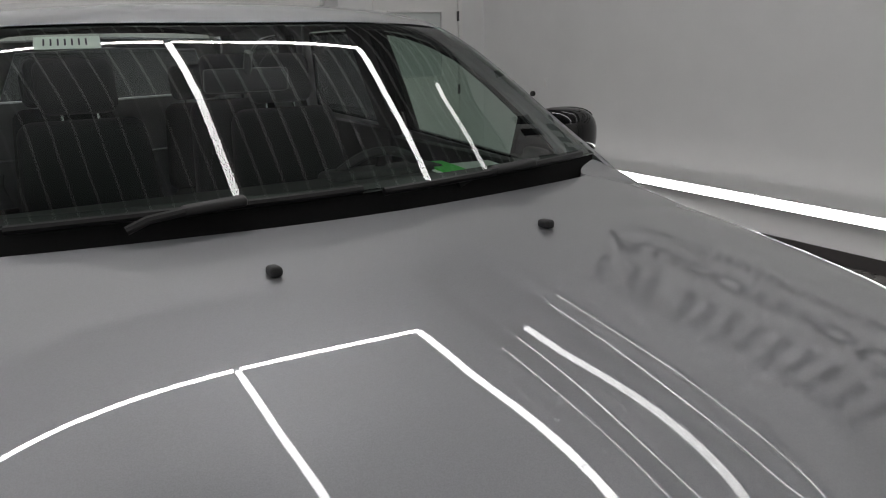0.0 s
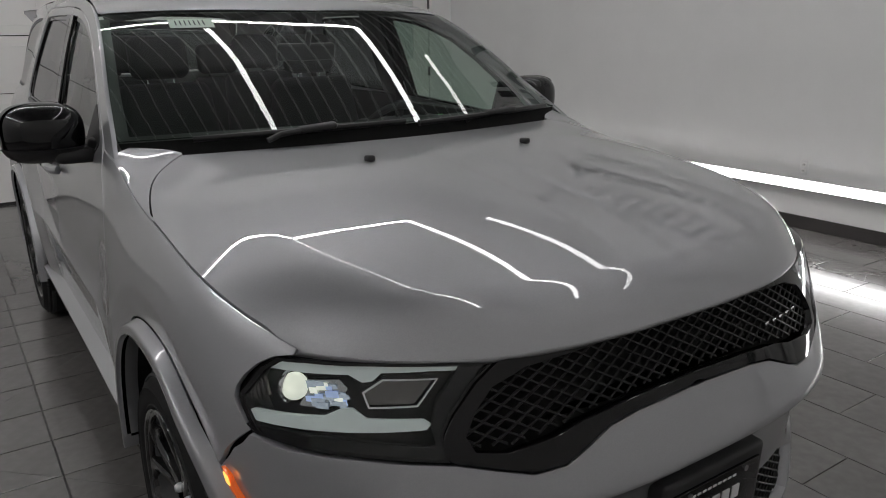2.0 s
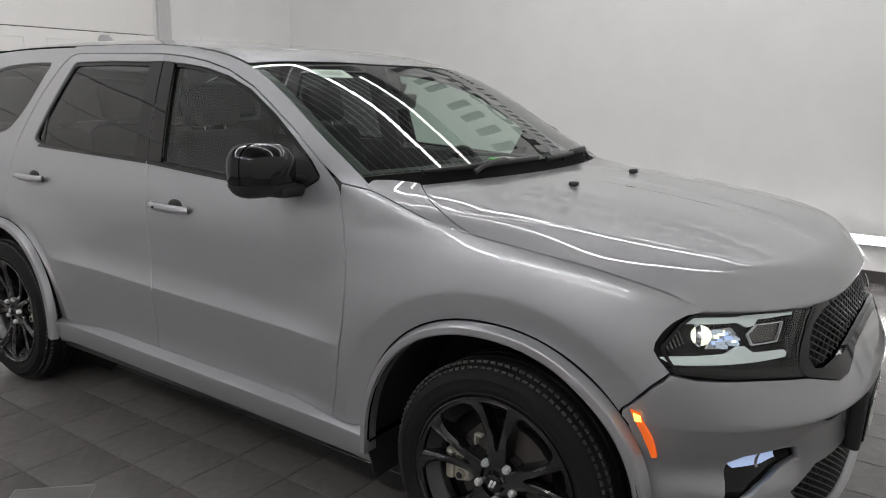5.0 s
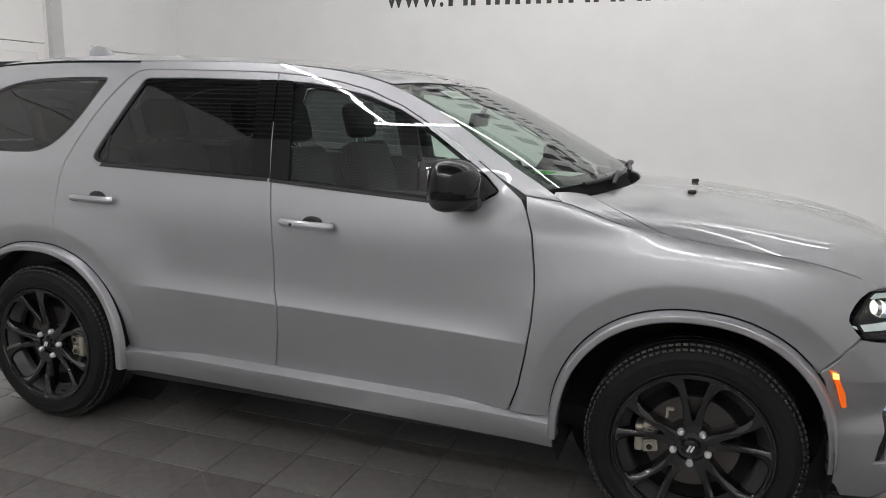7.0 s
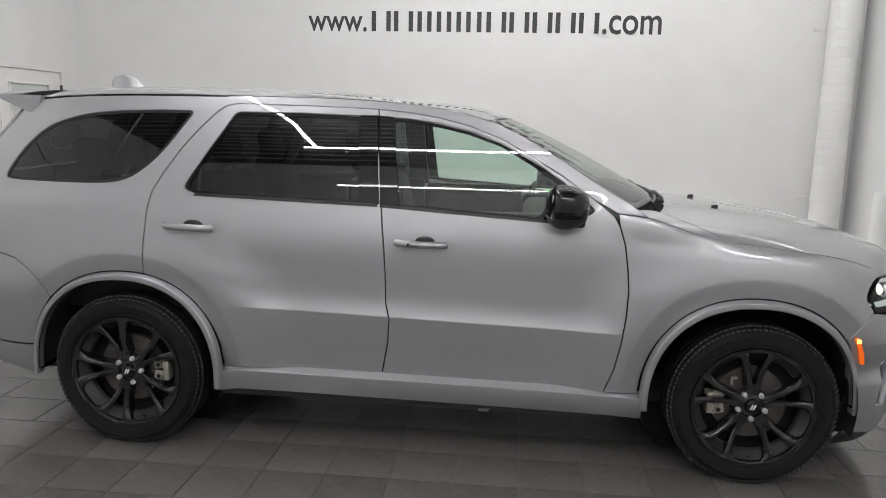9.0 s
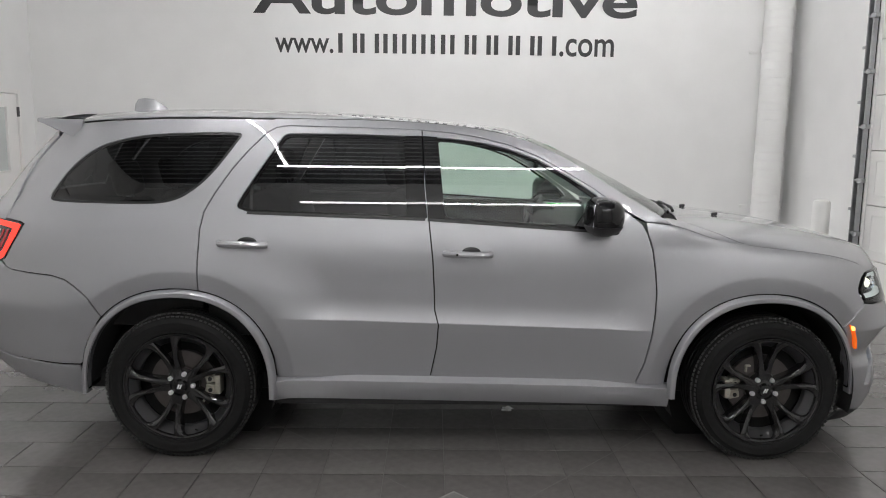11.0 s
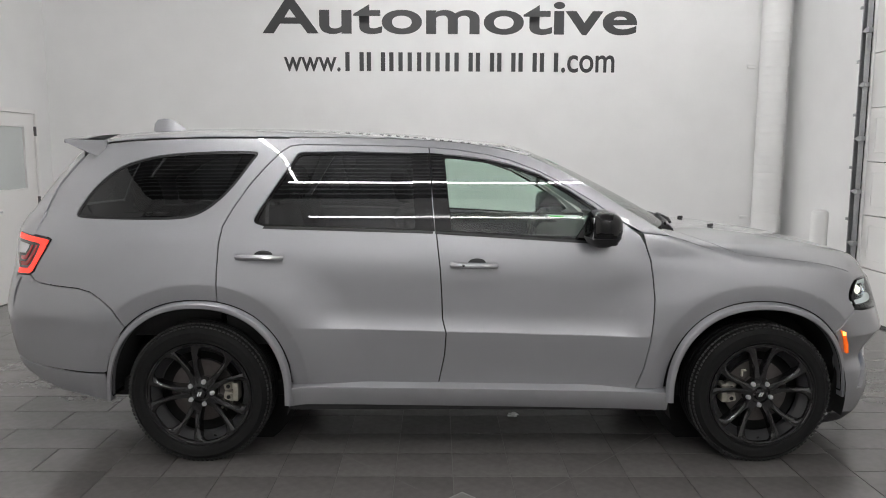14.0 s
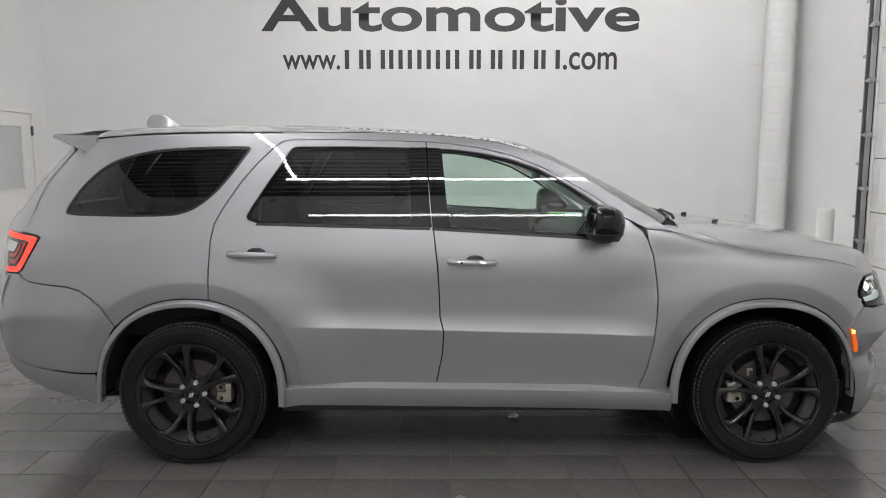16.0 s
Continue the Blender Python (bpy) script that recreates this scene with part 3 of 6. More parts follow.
# tube lights
def tube_light(name, a, b, label, r, joints, mat=None):
    """A run of glowing tubes under the ceiling, on thin hangers."""
    t = tagged(new(name), label, "tube light", "ceiling tube lights")
    a, b = Vector(a), Vector(b)
    for k in range(joints):
        p, q = a.lerp(b, k / joints), a.lerp(b, (k + 1) / joints)
        d = (q - p).normalized() * 0.006
        bm = tube(bmesh.new(), p + d, q - d, r, 14)
        part("tube", bm, mat or TUBE, t, "glowing white tube")
        if k < joints - 1:
            bm = tube(bmesh.new(), q - d * 2, q + d * 2, r * 0.85, 14)
            part("collar", bm, GALV, t)
        m = (p + q) / 2
        bm = tube(bmesh.new(), m, (m.x, m.y, Z_TOP), 0.004, 8)
        part("hanger", bm, GALV, t)
    return t


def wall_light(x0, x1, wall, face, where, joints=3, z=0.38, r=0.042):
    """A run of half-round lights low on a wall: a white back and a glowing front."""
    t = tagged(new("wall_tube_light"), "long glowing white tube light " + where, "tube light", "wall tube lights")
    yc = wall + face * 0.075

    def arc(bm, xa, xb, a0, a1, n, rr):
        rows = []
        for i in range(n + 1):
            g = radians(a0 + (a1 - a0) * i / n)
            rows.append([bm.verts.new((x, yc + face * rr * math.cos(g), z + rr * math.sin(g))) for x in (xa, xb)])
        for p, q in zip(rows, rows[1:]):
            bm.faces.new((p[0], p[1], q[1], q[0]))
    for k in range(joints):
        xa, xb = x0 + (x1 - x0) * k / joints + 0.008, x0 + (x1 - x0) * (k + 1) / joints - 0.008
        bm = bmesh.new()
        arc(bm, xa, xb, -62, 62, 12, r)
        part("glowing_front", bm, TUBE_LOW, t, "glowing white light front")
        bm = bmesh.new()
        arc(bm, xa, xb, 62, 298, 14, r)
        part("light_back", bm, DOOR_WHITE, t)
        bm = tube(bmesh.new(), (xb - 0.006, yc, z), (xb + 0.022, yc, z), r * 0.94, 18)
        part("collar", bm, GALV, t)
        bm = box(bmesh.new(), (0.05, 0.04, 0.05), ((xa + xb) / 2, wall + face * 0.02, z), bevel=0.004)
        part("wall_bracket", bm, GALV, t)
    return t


TUBE_Z = 4.2
HIGH = "long glowing white tube light hung under the ceiling"
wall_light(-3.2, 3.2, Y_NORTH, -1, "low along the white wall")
wall_light(-2.05, 3.9, Y_SOUTH, 1, "high along the plain wall", 2, 4.15, 0.022)
for y, z, xa in ((-4.80, TUBE_Z, -2.05), (0.385, TUBE_Z, -1.86), (2.10, TUBE_Z, -1.88), (3.00, TUBE_Z, -1.5)):
    tube_light("ceiling_tube_light", (xa, y, z), (3.6, y, z), HIGH, 0.021 if y < -3 else 0.031, 2, TUBE_BRIGHT if y < -3 else TUBE_WALL if y > 2.5 else TUBE)
for ya, yb in ((-4.80, -2.3), (-2.28, 0.355), (0.415, 2.10)):
    tube_light("ceiling_tube_light", (-1.90, ya, TUBE_Z), (-1.90, yb, TUBE_Z), "glowing white tube light joining the long ones", 0.020, 1, TUBE_BRIGHT)


# ---------------------------------------------------------------- the floor's bed (its tiles come last)
block("floor", (X_WEST - 0.2, Y_SOUTH - 0.2, -0.12), (X_EAST + 0.2, Y_NORTH + 0.2, -0.006), GROUT, "dark grey tiled showroom floor", "floor")


# ---------------------------------------------------------------- the car: its surfaces
AXLE, TYRE_R = 1.521, 0.386
section = spline((0.15, 0.81), (0.28, 0.865), (0.42, 0.896), (0.60, 0.917), (0.80, 0.926), (0.95, 0.925), (1.10, 0.920),
                (1.18, 0.9035), (1.27, 0.8805), (1.335, 0.8630), (1.40, 0.8448), (1.475, 0.8221), (1.55, 0.7980), (1.615, 0.7750), (1.68, 0.7495), (1.76, 0.706), (1.85, 0.63))


wing_edge = spline((0.70, 1.285), (0.85, 1.268), (1.0, 1.248), (1.1, 1.219), (1.2, 1.186), (1.3, 1.162), (1.4, 1.147), (1.5, 1.136), (1.65, 1.120), (1.84, 1.094),
                   (1.95, 1.066), (2.04, 1.032), (2.1, 1.003), (2.2, 0.950))


def fender_top(x):
    """The height of the edge between wing and bonnet."""
    return wing_edge(x)


nose = curve((0.12, 2.22), (0.22, 2.35), (0.35, 2.375), (0.52, 2.345), (0.62, 2.355), (0.675, 2.385), (0.700, 2.414), (0.712, 2.412), (0.76, 2.392), (0.86, 2.345), (0.98, 2.30), (1.1, 2.26))
tail = curve((0.2, -2.25), (0.30, -2.50), (0.42, -2.70), (0.52, -2.77), (0.80, -2.80), (0.95, -2.76), (1.02, -2.74), (1.24, -2.71), (1.40, -2.60), (1.60, -2.425), (1.78, -2.25))
X_NOSE, N_NOSE, X_TAIL, N_TAIL = 1.64, 2.7, -1.75, 3.2


def arch_gap(x, z, side=0):
    """How far a point of the flank lies outside the nearer wheel arch."""
    c = AXLE - 0.02 if x > 0 else -AXLE
    dx, dz = (x - c) / 1.0, (z - 0.385) / 1.02
    return (abs(dx) ** 2.2 + abs(max(dz, 0)) ** 2.2) ** (1 / 2.2) - 0.505


def crease_z(x):
    return 0.735 - 0.026 * (x + 0.2)


def flank(x, z):
    """Half the car's width at a height, with no rounding at the ends."""
    y = section(z)
    bl = smooth01((x - 0.72) / 0.3)
    zt = fender_top(x)
    if bl > 0 and z > zt:
        # the front pillar stands on the wing's edge
        y += bl * (0.889 - section(zt)) * math.exp((zt - z) / 0.03)
    elif bl > 0:
        # the wing rolls over to the bonnet
        up = bl * smooth01((z - 1.08) / 0.10)
        k = max(0.0, (z - (zt - 0.16)) / 0.16)
        y = (1 - up) * y + up * 0.915
        y -= bl * (0.012 * k ** 2 + 0.014 * k ** 8)
    a = smooth01((1.05 - abs(x + 0.02)) / 0.35)
    d = z - crease_z(x)
    y += a * 0.022 * ((1 - d / 0.11) ** 2 if 0 <= d < 0.11 else max(0.0, 1 + d / 0.34) if d < 0 else 0.0)
    b = smooth01((-1.97 - x) / 0.16)
    if b > 0 and z < 1.0:
        # the rear bumper: a shoulder, a hollow below it and a ledge at the foot
        y += b * (0.006 - 0.014 * smooth01((0.830 - z) / 0.16))
    g = arch_gap(x, z)
    if z < 1.16:
        y += (0.034 * smooth01(1 - (g - 0.085) / 0.34) if g > 0.085 else 0.034 - 0.20 * (0.085 - g)) * smooth01((1.16 - z) / 0.28)
    if z > 1.2:
        y -= 0.035 * smooth01((-1.0 - x) / 1.3) * smooth01((z - 1.2) / 0.15)
    return y


def side_xyz(x, z):
    """The right flank, rounded in towards nose and tail."""
    y = flank(x, z)
    if x > X_NOSE:
        q = min(0.999, (x - X_NOSE) / (nose(z) + 0.03 - X_NOSE))
        y *= (1 - q ** N_NOSE) ** (1 / N_NOSE)
    elif x < X_TAIL:
        q = min(0.999, (X_TAIL - x) / (X_TAIL - tail(z)))
        y *= (1 - q ** N_TAIL) ** (1 / N_TAIL)
    return (x, -y, z)


def front_phi(y, z):
    w = flank(1.93, z)
    return math.copysign(math.asin(min(1.0, abs(y) / w) ** (N_NOSE / 2)), y)


def front_xyz(phi, z, out=0.0):
    """The nose: phi turns from the centre to the flanks."""
    w = flank(1.93, z)
    c, s = max(0.0, math.cos(phi)), abs(math.sin(phi))
    x = X_NOSE + (nose(z) + 0.03 - X_NOSE) * c ** (2 / N_NOSE)
    y = math.copysign(w * s ** (2 / N_NOSE), phi)
    a = abs(y)
    # hollows round the fog lamps, and the step over them
    x -= 0.035 * smooth01(1 - abs(z - 0.56) / 0.09) * smooth01((a - 0.50) / 0.10) * smooth01((0.93 - a) / 0.1)
    return (x + out, y, z)


def rear_xyz(phi, z):
    w = flank(X_TAIL, z)
    c, s = max(0.0, math.cos(phi)), abs(math.sin(phi))
    return (X_TAIL + (tail(z) - X_TAIL) * c ** (2 / N_TAIL), math.copysign(w * s ** (2 / N_TAIL), phi), z)


rail = spline((-2.35, 1.690), (-2.2, 1.715), (-2.0, 1.738), (-1.0, 1.762), (-0.3, 1.750), (0.0, 1.722), (0.16, 1.692), (0.32, 1.640), (0.47, 1.568),
             (0.60, 1.492), (0.75, 1.398), (0.90, 1.312), (1.0, 1.252), (1.2, 1.132))
spine = spline((-2.40, 1.752), (-2.2, 1.788), (-1.9, 1.815), (-1.5, 1.828), (-1.1, 1.824), (-0.7, 1.812), (-0.3, 1.787), (0.0, 1.759), (0.2, 1.734), (0.3, 1.7035),
              (0.4, 1.6645), (0.6, 1.575), (0.8, 1.475), (1.0, 1.368), (1.2, 1.257))
def bonnet_crown(x, y):
    """The bonnet's broad top, flat in the middle and falling to the nose."""
    u = x - 1.7
    z = 1.2146 - 0.1269 * max(u, -0.35) - 0.0911 * max(u, -0.35) ** 2 - 0.063 * min(0.0, u + 0.35)
    z -= 0.277 * max(0.0, x - 1.85) ** 2.5
    z -= (0.011 + 0.0132 * u) * y * y + 0.1047 * smooth01((x - 0.9) / 0.45) * y ** 4
    # a shallow sunk strip along the middle
    z -= 0.0028 * smooth01((x - 1.35) / 0.25) * smooth01((2.30 - x) / 0.15) * (1 - smooth01((abs(y) - 0.05) / 0.05))
    return z


def top_xyz(x, k):
    """Roof and windscreen: k runs across, from -1 to 1 at the rails."""
    w = section(rail(x)) - 0.035 * smooth01((-1.0 - x) / 1.3)
    if x < X_TAIL:
        w = -side_xyz(x, rail(x))[1]
    z = rail(x) + (spine(x) - rail(x)) * (1 - abs(k) ** 2.5)
    return (x, k * w, z)


def hood_front(y):
    w = 0.93
    return X_NOSE + (2.340 - X_NOSE) * (1 - min(0.999, abs(y) / w) ** N_NOSE) ** (1 / N_NOSE)


def hood_rear(k):
    return 1.188 - 0.17 * k * k


WIDTH_FIT = np.polyfit(*zip(*[(x, -side_xyz(x, fender_top(x))[1] - 0.0015) for x in span(1.15, 2.03, 40)]), 4)


def bonnet_width(x):
    w = float(np.polyval(WIDTH_FIT, min(2.03, max(x, 1.15))))
    if x > 2.03:
        w += float(np.polyval(np.polyder(WIDTH_FIT), 2.03)) * 0.05 * (1 - math.exp(-(x - 2.03) / 0.05))
    return w


bonnet_edge = spline((1.045, 0.690), (1.065, 0.705), (1.09, 0.730), (1.13, 0.768), (1.19, 0.818), (1.24, 0.845), (1.30, 0.866), (1.40, 0.886), (1.50, 0.897), (1.60, 0.91))


REACH = {}


def bonnet_side(u):
    """How far across the bonnet reaches at u, where its rear corners are cut round."""
    if u in REACH:
        return REACH[u]
    k = 0.85
    for _ in range(30):
        x = hood_rear(k) + (hood_front(k * 0.845) - hood_rear(k)) * u
        k = 0.5 * k + 0.5 * min(1.0, bonnet_edge(x) / bonnet_width(x))
    REACH[u] = k
    return k


ridge_line = spline((1.00, 0.86), (1.316, 0.828), (1.50, 0.790), (1.66, 0.747), (1.78, 0.716), (1.927, 0.675), (2.05, 0.622), (2.16, 0.556), (2.30, 0.47))


def ridge(x):
    """Where the bonnet's crown breaks off to its sides."""
    return min(ridge_line(x), bonnet_edge(x) - 0.012)


def bonnet_z(x, y):
    """The bonnet's height: the crown, a ridge, then a fall to the wing's edge."""
    a, c = abs(y), ridge(x)
    if a <= c:
        return bonnet_crown(x, y)
    w = max(bonnet_width(x), c + 0.02)
    z0, slope = bonnet_crown(x, c), (bonnet_crown(x, c - 0.002) - bonnet_crown(x, c)) / 0.002
    fall = z0 - fender_top(x)
    d = (a - c) / (w - c)
    lead = min(fall, (slope + 0.03) * (w - c)) if fall > 0 else fall
    return z0 - lead * d - (fall - lead) * d * d


def hood_xyz(s, k):
    """The bonnet: s runs from its rear edge to its front, k across."""
    x0 = hood_rear(k)
    x1 = hood_front(k * 0.845)
    x = x0 + (x1 - x0) * s
    y = k * bonnet_width(x)
    z = bonnet_z(x, y)
    # the nose rolls over to the lip
    t = (s - 0.905) / 0.095
    if t > 0:
        z -= (bonnet_z(x1, y) - (0.996 + 0.012 * abs(k) ** 6)) * t ** 2.1
    return (x, y, z)


def bonnet_xyz(u, v):
    """The bonnet over a grid whose lines at v = 1 and -1 follow the ridge."""
    end = bonnet_side(u)
    a = abs(v)
    k = end * min(1.0, a)
    for _ in range(8):
        x = hood_rear(k) + (hood_front(k * 0.845) - hood_rear(k)) * u
        c = min(ridge(x) / bonnet_width(x), end - 0.004)
        k = 0.3 * k + 0.7 * (c * a if a <= 1 else c + (end - c) * (a - 1) / 0.25)
    return hood_xyz(u, math.copysign(k, v))


OUT = (0, -1, 0.1)


def arch_ring(c, r, a0, a1, n=40):
    """Points on an arch at a radius beyond the lip, from angle a0 to a1 in degrees from the front."""
    pts = []
    for i in range(n + 1):
        a = radians(a0 + (a1 - a0) * i / n)
        ca, sa = math.cos(a), math.sin(a)
        k = (abs(ca) ** 2.2 + max(sa, 0) ** 2.2) ** (-1 / 2.2)
        pts.append((c + (0.505 + r) * k * ca, 0.385 + 1.02 * (0.505 + r) * k * sa))
    return pts


FC, RC = AXLE - 0.02, -AXLE
car = tagged(new("sport_utility_vehicle"), "silver-grey metallic sport utility vehicle with black wheels and lit lamps, parked", "car")

DOOR_TOP_F = [(0.845, 1.250), (0.75, 1.322), (0.60, 1.425), (0.45, 1.512), (0.32, 1.582), (0.16, 1.643), (0.01, 1.678), (-0.14, 1.700), (-0.285, 1.712)]
DOOR_TOP_R = [(-0.285, 1.712), (-0.45, 1.718), (-0.75, 1.723), (-0.98, 1.726), (-1.04, 1.716), (-1.09, 1.682), (-1.17, 1.60), (-1.25, 1.505), (-1.335, 1.38), (-1.385, 1.29), (-1.402, 1.20), (-1.408, 1.05)]
SPLIT = [(-0.285, 1.712), (-0.268, 1.50), (-0.243, 1.25), (-0.222, 1.06), (-0.213, 0.90), (-0.210, 0.80), (-0.190, 0.725), (-0.198, 0.60), (-0.230, 0.435)]
DOOR_FRONT = [(0.835, 0.415), (0.875, 0.53), (0.902, 0.67), (0.917, 0.79), (0.922, 0.91), (0.915, 1.00), (0.898, 1.12), (0.872, 1.20), (0.845, 1.250)]
SILL_TOP = curve((-1.1, 0.415), (-0.93, 0.440), (-0.23, 0.433), (0.84, 0.415), (1.05, 0.405))


def crease_lines(x0, x1):
    return [(x, crease_z(x) + d) for x in span(x0, x1, max(2, int((x1 - x0) / 0.02))) for d in (-0.030, -0.004, 0.004, 0.022)]


def band_lines(c):
    return [q for r in (0.078, 0.0845, 0.0855, 0.095) for q in arch_ring(c, r, 5, 178, 50)]


def soften(poly, times):
    """The outline with its corners cut again and again."""
    for _ in range(times):
        poly = [q for (x1, y1), (x2, y2) in zip(poly, poly[1:] + poly[:1]) for q in ((0.75 * x1 + 0.25 * x2, 0.75 * y1 + 0.25 * y2), (0.25 * x1 + 0.75 * x2, 0.25 * y1 + 0.75 * y2))]
    return poly


def build_side(s):
    """The panels of one flank; s is 1 for the right and -1 for the left."""
    def p(name, poly, mat, parent, **kw):
        return patch(name, poly, side_xyz, mat, parent, OUT, side=s, **kw)

    # front wing
    wing = DOOR_FRONT[:-1] + [(0.862, 1.262)]
    wing += [(x, fender_top(x)) for x in span(1.0, 2.070, 52)]
    wing += [(2.070, 1.004), (2.040, 0.997), (2.015, 0.980), (1.996, 0.956), (1.984, 0.930), (1.983, 0.910), (1.997, 0.888), (2.027, 0.853)]
    seam = [(2.027, 0.853), (1.980, 0.808), (1.937, 0.758), (1.912, 0.735)]
    lip = [q for q in arch_ring(FC, 0.0, 0, 180, 60)]
    front_of = min(range(len(lip)), key=lambda i: (lip[i][0] - 1.900) ** 2 + (lip[i][1] - 0.725) ** 2)
    wing += seam[1:] + lip[front_of:] + [(0.998, 0.412)]
    crown = [(x, fender_top(x) - d) for x in span(0.92, 2.02, 50) for d in (0.008, 0.016, 0.026, 0.040, 0.060)]
    p("front_wing", wing, PAINT, car, lines=band_lines(FC) + crown)
    # doors
    hole_f = rounded([(-0.252, 1.266), (0.30, 1.236), (0.665, 1.212), (0.760, 1.268), (0.70, 1.325), (0.60, 1.397), (0.47, 1.482), (0.31, 1.567), (0.16, 1.618), (0.01, 1.650), (-0.14, 1.668), (-0.276, 1.675)], 0.02, keep=(0, 11))
    door = p("front_door", DOOR_FRONT + DOOR_TOP_F[1:] + SPLIT[1:], PAINT, car, holes=[hole_f], lines=crease_lines(-0.19, 0.90))
    pane = rounded([(-0.165, 1.272), (0.30, 1.246), (0.50, 1.233), (0.60, 1.375), (0.46, 1.468), (0.31, 1.553), (0.16, 1.604), (0.01, 1.636), (-0.13, 1.654), (-0.205, 1.658)], 0.025, keep=(2, 3))
    p("window_trim", inset(hole_f, 0.001), GLOSS_BLACK, door, holes=[pane], gap=0, lift=-0.006, flange=0.012, label="gloss black window surround")
    p("window_pane", inset(pane, -0.004), SIDE_GLASS, door, step=0.02, gap=0, lift=-0.013, flange=0, label="clear tinted side window")
    p("pillar_applique", [(-0.158, 1.262), (-0.252, 1.262), (-0.263, 1.40), (-0.276, 1.60), (-0.2825, 1.683), (-0.206, 1.678), (-0.198, 1.658)], GLOSS_BLACK, door, gap=0.003, lift=0.0025, flange=0.006, label="gloss black pillar cover")
    p("sail_panel", [(0.505, 1.236), (0.665, 1.217), (0.752, 1.268), (0.70, 1.318), (0.602, 1.380)], PLASTIC, door, gap=0.002, lift=-0.001, label="black mirror sail panel")
    p("belt_moulding", [(-0.25, 1.252), (0.655, 1.199), (0.668, 1.212), (-0.25, 1.266)], TRIM, door, gap=0, lift=0.004, flange=0.008, step=0.05)
    rear_edge = DOOR_TOP_R[1:]
    lip_r = [q for q in arch_ring(RC, 0.0, 0, 180, 60)]
    ring = [q for q in lip_r if -1.402 < q[0] < -1.03 and q[1] > 0.44][::-1]
    hole_r = rounded([(-0.262, 1.268), (-0.90, 1.284), (-1.16, 1.291), (-1.225, 1.312), (-1.19, 1.375), (-0.99, 1.682), (-0.70, 1.684), (-0.285, 1.676)], 0.025, keep=(0, 7))
    door_r = p("rear_door", SPLIT[::-1] + rear_edge + [(-1.408, 0.893)] + ring + [(-1.022, 0.425), (-0.93, 0.440)], PAINT, car, holes=[hole_r], lines=crease_lines(-1.05, -0.21) + band_lines(RC))
    pane_r = rounded([(-0.355, 1.278), (-0.90, 1.294), (-1.15, 1.301), (-1.205, 1.320), (-1.17, 1.383), (-0.983, 1.668), (-0.70, 1.670), (-0.378, 1.664)], 0.025)
    p("window_trim", inset(hole_r, 0.001), GLOSS_BLACK, door_r, holes=[pane_r], gap=0, lift=-0.006, flange=0.012, label="gloss black window surround")
    p("window_pane", inset(pane_r, -0.004), PRIVACY, door_r, step=0.02, gap=0, lift=-0.013, flange=0, label="dark privacy glass window")
    p("pillar_applique", [(-0.248, 1.264), (-0.350, 1.267), (-0.360, 1.40), (-0.372, 1.60), (-0.376, 1.682), (-0.284, 1.683), (-0.278, 1.60), (-0.263, 1.40)], GLOSS_BLACK, door_r, gap=0.003, lift=0.0025, flange=0.006, label="gloss black pillar cover")
    p("division_bar", [(-1.158, 1.296), (-1.142, 1.296), (-1.142, 1.440), (-1.158, 1.415)], TRIM, door_r, gap=0, lift=-0.009, flange=0.005, step=0.05)
    p("belt_moulding", [(-0.262, 1.253), (-0.262, 1.268), (-1.16, 1.291), (-1.17, 1.277)], TRIM, door_r, gap=0, lift=0.004, flange=0.008, step=0.05)
    # quarter panel
    hole_q = rounded([(-2.195, 1.335), (-2.11, 1.326), (-1.66, 1.322), (-1.54, 1.340), (-1.45, 1.390), (-1.35, 1.480), (-1.205, 1.683), (-1.40, 1.684), (-1.67, 1.672), (-1.82, 1.648), (-1.97, 1.600), (-2.10, 1.490), (-2.175, 1.38)], 0.03)
    hole_q = soften(hole_q, 2)
    ring = [q for q in lip_r if q[0] < -1.408 and q[1] > 0.70]
    tail_top = [(x, rail(x) - 0.004) for x in span(-1.05, -2.16, 14)]
    quarter = tail_top + [(-2.20, 1.66), (-2.28, 1.57), (-2.40, 1.42), (-2.49, 1.29), (-2.50, 1.240), (-2.335, 1.222), (-2.312, 1.212), (-2.345, 1.155), (-2.395, 1.080), (-2.425, 1.035), (-2.455, 1.02), (-2.42, 0.995), (-2.385, 0.979), (-2.28, 0.968), (-2.15, 0.960), (-2.08, 0.943), (-2.02, 0.905), (-1.96, 0.853), (-1.902, 0.752)]
    ring = [q for q in ring if q[0] > -1.895][::-1]
    quarter += ring + [(-1.408, 0.893)] + rear_edge[::-1]
    panel = p("quarter_panel", quarter, PAINT, car, holes=[hole_q], lines=band_lines(RC))
    p("quarter_window", inset(hole_q, 0.004), PRIVACY, panel, step=0.02, gap=0, lift=-0.006, flange=0, label="dark privacy glass quarter window")
    p("window_seal", hole_q, TRIM, panel, holes=[inset(hole_q, 0.010)], gap=0, lift=-0.003, flange=0.01, label="black rubber window seal")
    # roof rail with the front pillar
    low = [(0.862, 1.262)] + DOOR_TOP_F[1:] + DOOR_TOP_R[1:5]
    up = [(x, rail(x)) for x in span(-1.05, 0.985, 44)]
    p("roof_side_rail", low + [(-1.05, 1.722)] + up + [(1.0, 1.25)], PAINT, car, gap=0.0015)
